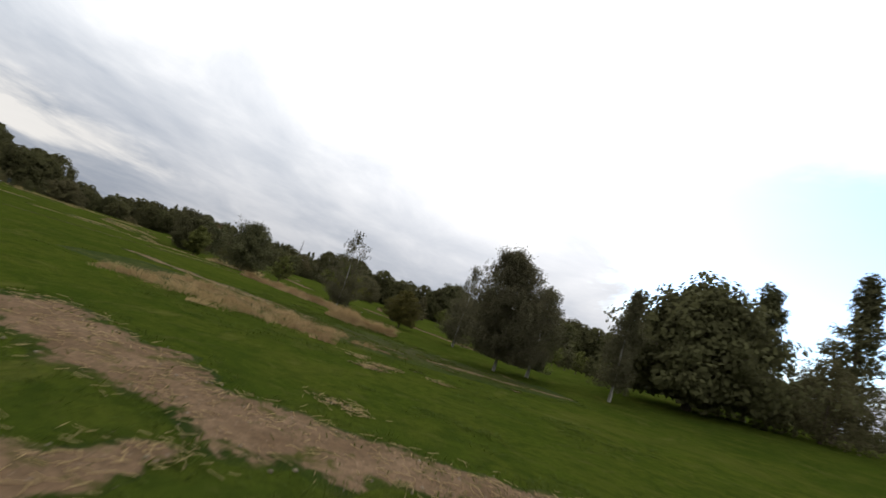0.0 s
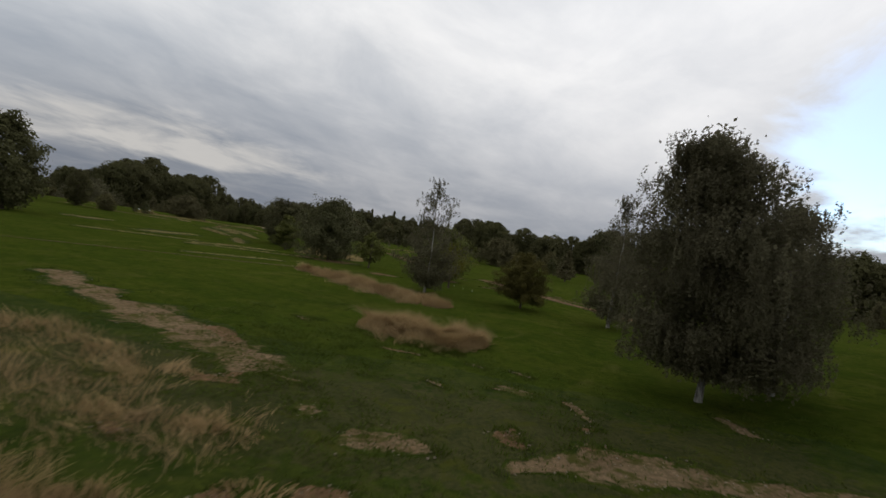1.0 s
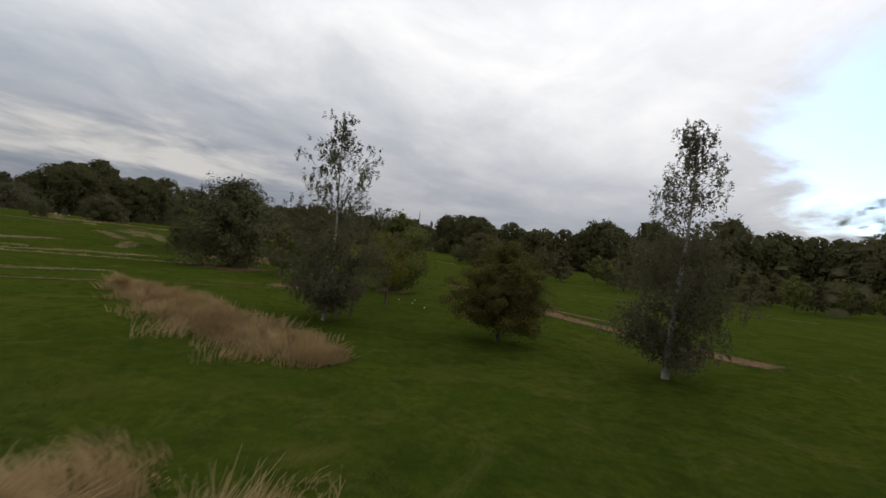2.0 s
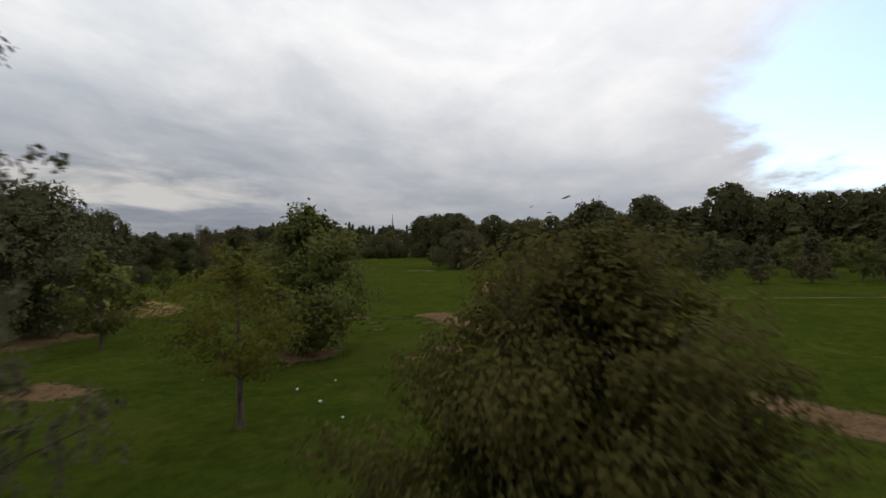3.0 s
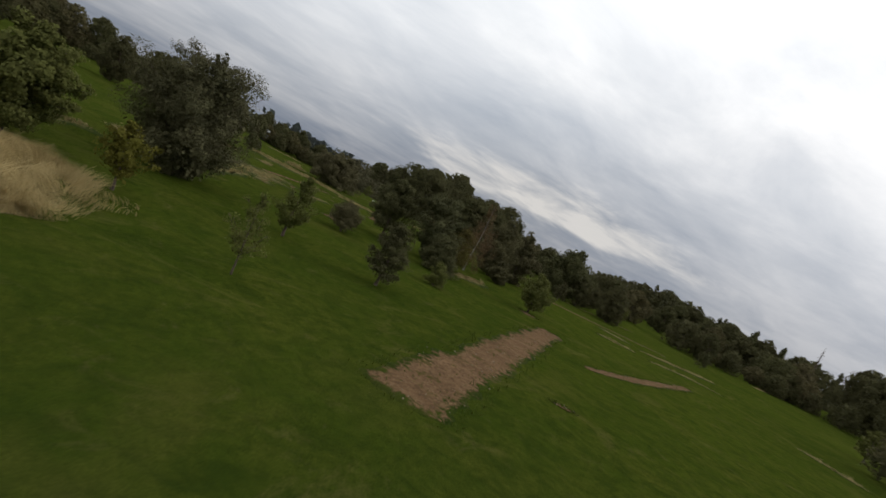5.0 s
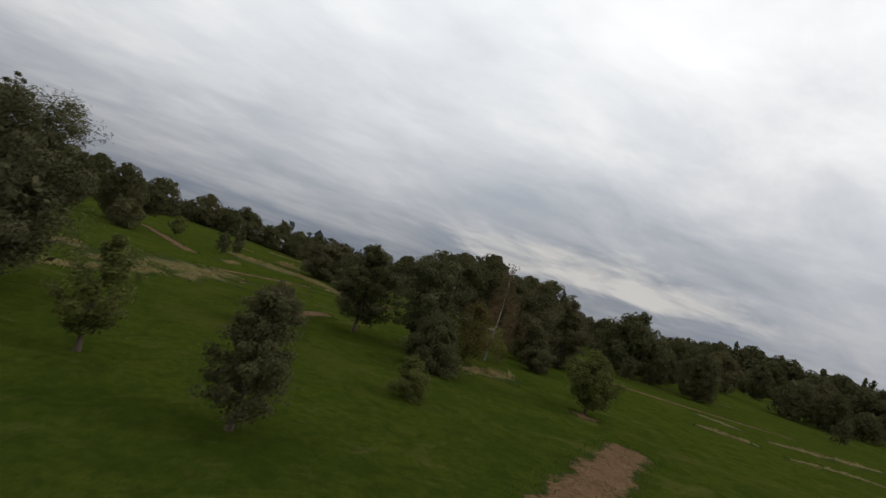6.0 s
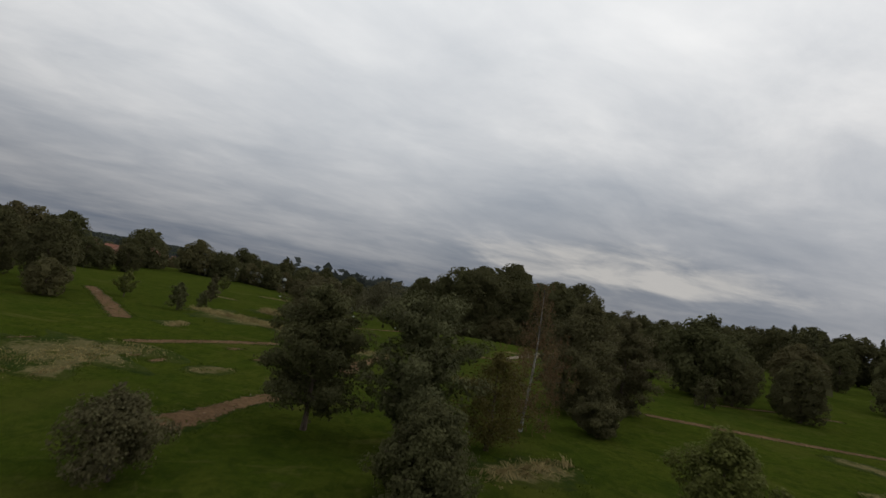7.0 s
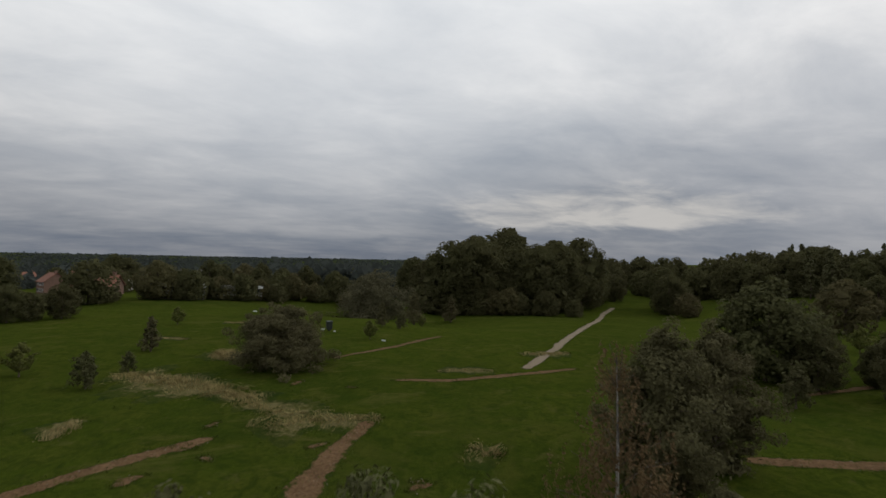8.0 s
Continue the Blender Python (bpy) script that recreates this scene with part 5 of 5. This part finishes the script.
# ---------------------------------------------------------------- the plain beyond: hedges, copses, houses
def far_copses():
    rng = np.random.default_rng(77)
    at, size = [], []
    for i in range(8200):
        d = 180 * math.exp(rng.uniform(0, 4.0))
        bear = rng.uniform(58, 150)
        if d < 315 and 84 < bear < 114:
            continue
        b = radians(bear)
        x, y = -46 - math.sin(b) * d, 114 + math.cos(b) * d
        g = noise.noise(Vector((x * 0.006, y * 0.006, 2.0)))
        if g < -0.10 and rng.uniform() < 0.7 and d < 900:
            continue
        h = rng.uniform(4, 8) + 9 * rng.uniform() ** 4
        k = 22 if d < 500 else 10
        spread = 0.7 * h if d < 700 else 0.02 * d
        th, u = rng.uniform(0, 6.28, k), rng.uniform(0, 1, k)
        q = spread * np.sqrt(rng.uniform(0, 1, k))
        px, py = x + np.cos(th) * q, y + np.sin(th) * q
        at.append(np.stack([px, py, np.array([terrain(a, c) for a, c in zip(px, py)]) + h * 0.8 * u], 1))
        size.append(np.full((k, 1), (0.38 if d < 500 else 0.55) * min(h, 9.0) * (1 + d / 4000)))
    at, size = np.concatenate(at), np.concatenate(size)
    v, f = leaf_quads(rng, at, 1.0, 0.1, 0.0, None, 0.48)
    c = np.repeat(at, 4, 0)
    v = c + (v - c) * np.repeat(size, 4, 0)
    tagged(new("far_woodland", mesh_from("far_woodland", v, f, LEAF_FAR_HAZE)), "distant dark hedges and copses across the plain, haze tinted into their leaves", "woodland", kind="stuff")


far_copses()

BRICK = plain_material("red_brick_wall", (0.12, 0.072, 0.052), (0.18, 0.106, 0.076), 0.9, 2.0)
PLASTER = plain_material("cream_plaster_wall", (0.50, 0.45, 0.36), (0.62, 0.57, 0.47), 0.85, 1.0)
WHITE = plain_material("white_painted_metal", (0.62, 0.63, 0.63), (0.78, 0.78, 0.77), 0.5, 0.8)
TILE_RED = plain_material("red_roof_tiles", (0.13, 0.055, 0.035), (0.22, 0.10, 0.065), 0.85, 3.0)
TILE_GREY = plain_material("grey_roof_tiles", (0.09, 0.08, 0.075), (0.15, 0.135, 0.125), 0.85, 3.0)
DARK_GLASS = plain_material("window_glass", (0.02, 0.024, 0.03), (0.035, 0.04, 0.05), 0.12, 0.5, 0.6, 0.0)


def box(bm, x0, x1, y0, y1, z0, z1):
    m = bmesh.ops.create_cube(bm, size=1.0)["verts"]
    for v in m:
        v.co = Vector(((x0 + x1) / 2 + v.co.x * (x1 - x0), (y0 + y1) / 2 + v.co.y * (y1 - y0), (z0 + z1) / 2 + v.co.z * (z1 - z0)))
    return m


def house(x, y, turn, w, d, eave, ridge, wall, tiles, label):
    root = new("house")
    bm = bmesh.new()
    box(bm, -w / 2, w / 2, -d / 2, d / 2, -1.5, eave)
    a = [bm.verts.new(p) for p in ((-w / 2, -d / 2, eave), (-w / 2, d / 2, eave), (-w / 2, 0, ridge - 0.15), (w / 2, -d / 2, eave), (w / 2, d / 2, eave), (w / 2, 0, ridge - 0.15))]
    bm.faces.new((a[0], a[2], a[1]))
    bm.faces.new((a[3], a[4], a[5]))
    part("wall", bm, wall, root)
    bm = bmesh.new()
    o, t = 0.4, 0.16
    slope = (ridge - eave) / (d / 2)
    for s in (-1, 1):
        e = (d / 2 + o) * s
        ze = eave - o * slope
        lo = [bm.verts.new(p) for p in ((-w / 2 - o, e, ze), (w / 2 + o, e, ze), (w / 2 + o, 0, ridge), (-w / 2 - o, 0, ridge))]
        hi = [bm.verts.new((v.co.x, v.co.y, v.co.z + t)) for v in lo]
        bm.faces.new(lo)
        bm.faces.new(hi)
        for i in range(4):
            bm.faces.new((lo[i], lo[(i + 1) % 4], hi[(i + 1) % 4], hi[i]))
    roof = part("roof", bm, tiles, root)
    bm = bmesh.new()
    box(bm, w / 2 - 1.4, w / 2 - 0.6, -0.4, 0.4, ridge - 0.5, ridge + 1.0)
    part("chimney", bm, BRICK, roof)
    for s in (-1, 1):
        for i, wx in enumerate((-w * 0.3, 0.0, w * 0.3)):
            for wz in ((1.0, 2.2), (3.6, 4.7)):
                if wz[1] > eave - 0.1:
                    continue
                bm = bmesh.new()
                yy = s * (d / 2 + 0.03)
                for q in ((wx - 0.65, wx - 0.55, wz[0], wz[1]), (wx + 0.55, wx + 0.65, wz[0], wz[1]), (wx - 0.65, wx + 0.65, wz[1], wz[1] + 0.1), (wx - 0.65, wx + 0.65, wz[0] - 0.1, wz[0])):
                    box(bm, q[0], q[1], yy - 0.05, yy + 0.05, q[2], q[3])
                win = part("window", bm, WHITE, root)
                bm = bmesh.new()
                box(bm, wx - 0.55, wx + 0.55, yy - 0.02, yy + 0.02, wz[0], wz[1])
                part("pane", bm, DARK_GLASS, win)
    root.location, root.rotation_euler = (x, y, terrain(x, y)), (0, 0, radians(turn))
    return tagged(root, label, "house", "houses beyond the hedge")


for x, y, turn, w, d, e, r, wall, tiles, label in [
    (-214, 86, 78, 10.0, 8.0, 2.6, 5.4, BRICK, TILE_RED, "brick bungalow with a red tiled roof behind the hedge"),
    (-290, 58, 30, 8.0, 8.0, 5.0, 8.2, BRICK, TILE_RED, "brick house with a red gabled roof beyond the hedge"),
    (-298, 68, 25, 8.0, 8.0, 5.0, 8.2, BRICK, TILE_RED, "brick house with a red gabled roof"),
    (-322, 64, 15, 8.5, 8.5, 5.2, 8.8, PLASTER, TILE_GREY, "cream rendered house with a grey gabled roof"),
    (-328, 76, 10, 8.5, 8.5, 5.0, 8.6, PLASTER, TILE_RED, "cream rendered house with a red gabled roof"),
    (-352, 60, 40, 10.0, 8.0, 5.2, 8.8, PLASTER, TILE_RED, "cream house with a red tiled roof among trees"),
    (-262, 148, 60, 9.0, 7.0, 4.8, 7.8, BRICK, TILE_RED, "small brick house among dark trees"),
]:
    house(x, y, turn, w, d, e, r, wall, tiles, label)


rng_town = np.random.default_rng(91)
for i in range(14):
    d, bear = rng_town.uniform(260, 630), radians(rng_town.uniform(86, 112))
    house(-46 - math.sin(bear) * d, 114 + math.cos(bear) * d, rng_town.uniform(0, 180), rng_town.uniform(8, 13), rng_town.uniform(7.5, 9), 5.2, rng_town.uniform(8.4, 9.6), (PLASTER, BRICK)[i % 2], (TILE_RED, TILE_GREY)[i // 2 % 2], ("cream rendered house among distant trees", "brick house among distant trees")[i % 2])


def caravan(x, y, turn, length, label):
    root = new("caravan")
    bm = bmesh.new()
    box(bm, -length / 2, length / 2, -1.5, 1.5, 0.5, 3.1)
    bmesh.ops.bevel(bm, geom=list(bm.edges), offset=0.18, segments=2, affect="EDGES")
    part("body", bm, WHITE, root)
    for i in range(3):
        bm = bmesh.new()
        cx = (i - 1) * length * 0.28
        box(bm, cx - 0.8, cx + 0.8, -1.53, -1.48, 1.6, 2.4)
        part("window", bm, DARK_GLASS, root)
        bm = bmesh.new()
        box(bm, cx - 0.8, cx + 0.8, 1.48, 1.53, 1.6, 2.4)
        part("window", bm, DARK_GLASS, root)
    bm = bmesh.new()
    box(bm, -length / 2 + 0.3, length / 2 - 0.3, -1.2, 1.2, -0.6, 0.52)
    part("skirt", bm, TILE_GREY, root)
    root.location, root.rotation_euler = (x, y, terrain(x, y) + 0.3), (0, 0, radians(turn))
    return tagged(root, label, "caravan", "white caravans behind the hedge")


for x, y, turn, ln in [(-174.2, 104.6, 84, 5), (-175.6, 110.6, 78, 6), (-177.4, 117.4, 86, 5), (-180.6, 124.0, 82, 5)]:
    caravan(x, y, turn, ln, "white static caravan seen through the hedge")


def litter_bin(x, y):
    """A small dark bin on two posts."""
    root = new("litter_bin")
    bm = bmesh.new()
    box(bm, -0.45, 0.45, -0.35, 0.35, 0.25, 1.25)
    bmesh.ops.bevel(bm, geom=list(bm.edges), offset=0.05, segments=2, affect="EDGES")
    part("body", bm, DARK_PAINT, root)
    bm = bmesh.new()
    box(bm, -0.5, 0.5, -0.4, 0.4, 1.25, 1.36)
    part("lid", bm, DARK_PAINT, root)
    for sx in (-0.35, 0.35):
        bm = bmesh.new()
        box(bm, sx - 0.05, sx + 0.05, -0.05, 0.05, -0.1, 0.26)
        part("leg", bm, DARK_PAINT, root)
    root.location = (x, y, terrain(x, y))
    return tagged(root, "dark litter bin standing on the meadow", "litter bin")


DARK_PAINT = plain_material("dark_green_paint", (0.015, 0.02, 0.015), (0.03, 0.036, 0.028), 0.6)
litter_bin(-114.6, 129.3)


def white_slab(x, y, turn, ln, wd):
    bm = bmesh.new()
    box(bm, -ln / 2, ln / 2, -wd / 2, wd / 2, 0, 0.14)
    bmesh.ops.bevel(bm, geom=list(bm.edges), offset=0.04, segments=2, affect="EDGES")
    me = bpy.data.meshes.new("white_stone")
    bm.to_mesh(me)
    bm.free()
    me.materials.append(WHITE)
    ob = new("white_stone", me)
    ob.location, ob.rotation_euler = (x, y, terrain(x, y) - 0.02), (0, 0, radians(turn))
    return tagged(ob, "weathered white block lying in the grass", "block", "white blocks on the meadow")


for x, y, turn, ln, wd in [(-116.5, 128.8, 60, 0.63, 0.17), (-114.0, 129.9, 40, 0.35, 0.14), (-104.5, 133.7, 35, 0.56, 0.17), (-151.7, 122.6, 70, 0.70, 0.28), (-150.8, 124.1, 60, 0.42, 0.21)]:
    white_slab(x, y, turn, ln, wd)


MUSHROOM = plain_material("white_mushroom_skin", (0.55, 0.52, 0.46), (0.72, 0.69, 0.62), 0.7, 6.0)


def mushroom(x, y, size):
    root = new("mushroom")
    v, f = tube([(0, 0, -0.02), (0, 0, size * 0.7)], [size * 0.22, size * 0.18], 8)
    child("stem", mesh_from("stem", v, f, MUSHROOM, True), root)
    v, f = tube([(0, 0, size * 0.60), (0, 0, size * 0.66), (0, 0, size * 0.86), (0, 0, size)], [size * 0.55, size * 0.75, size * 0.55, 0.004], 10)
    child("cap", mesh_from("cap", v, f, MUSHROOM, True), root)
    root.location = (x, y, terrain(x, y))
    return tagged(root, "large white mushroom standing in the turf", "mushroom", "white mushrooms in the turf")


for x, y, size in [(-12.1, 73.7, 0.07), (-10.8, 72.7, 0.08), (-9.6, 71.6, 0.065), (-11.4, 75.0, 0.05), (8.0, 121.6, 0.10), (9.8, 125.0, 0.10), (5.6, 119.6, 0.08)]:
    mushroom(x, y, size)
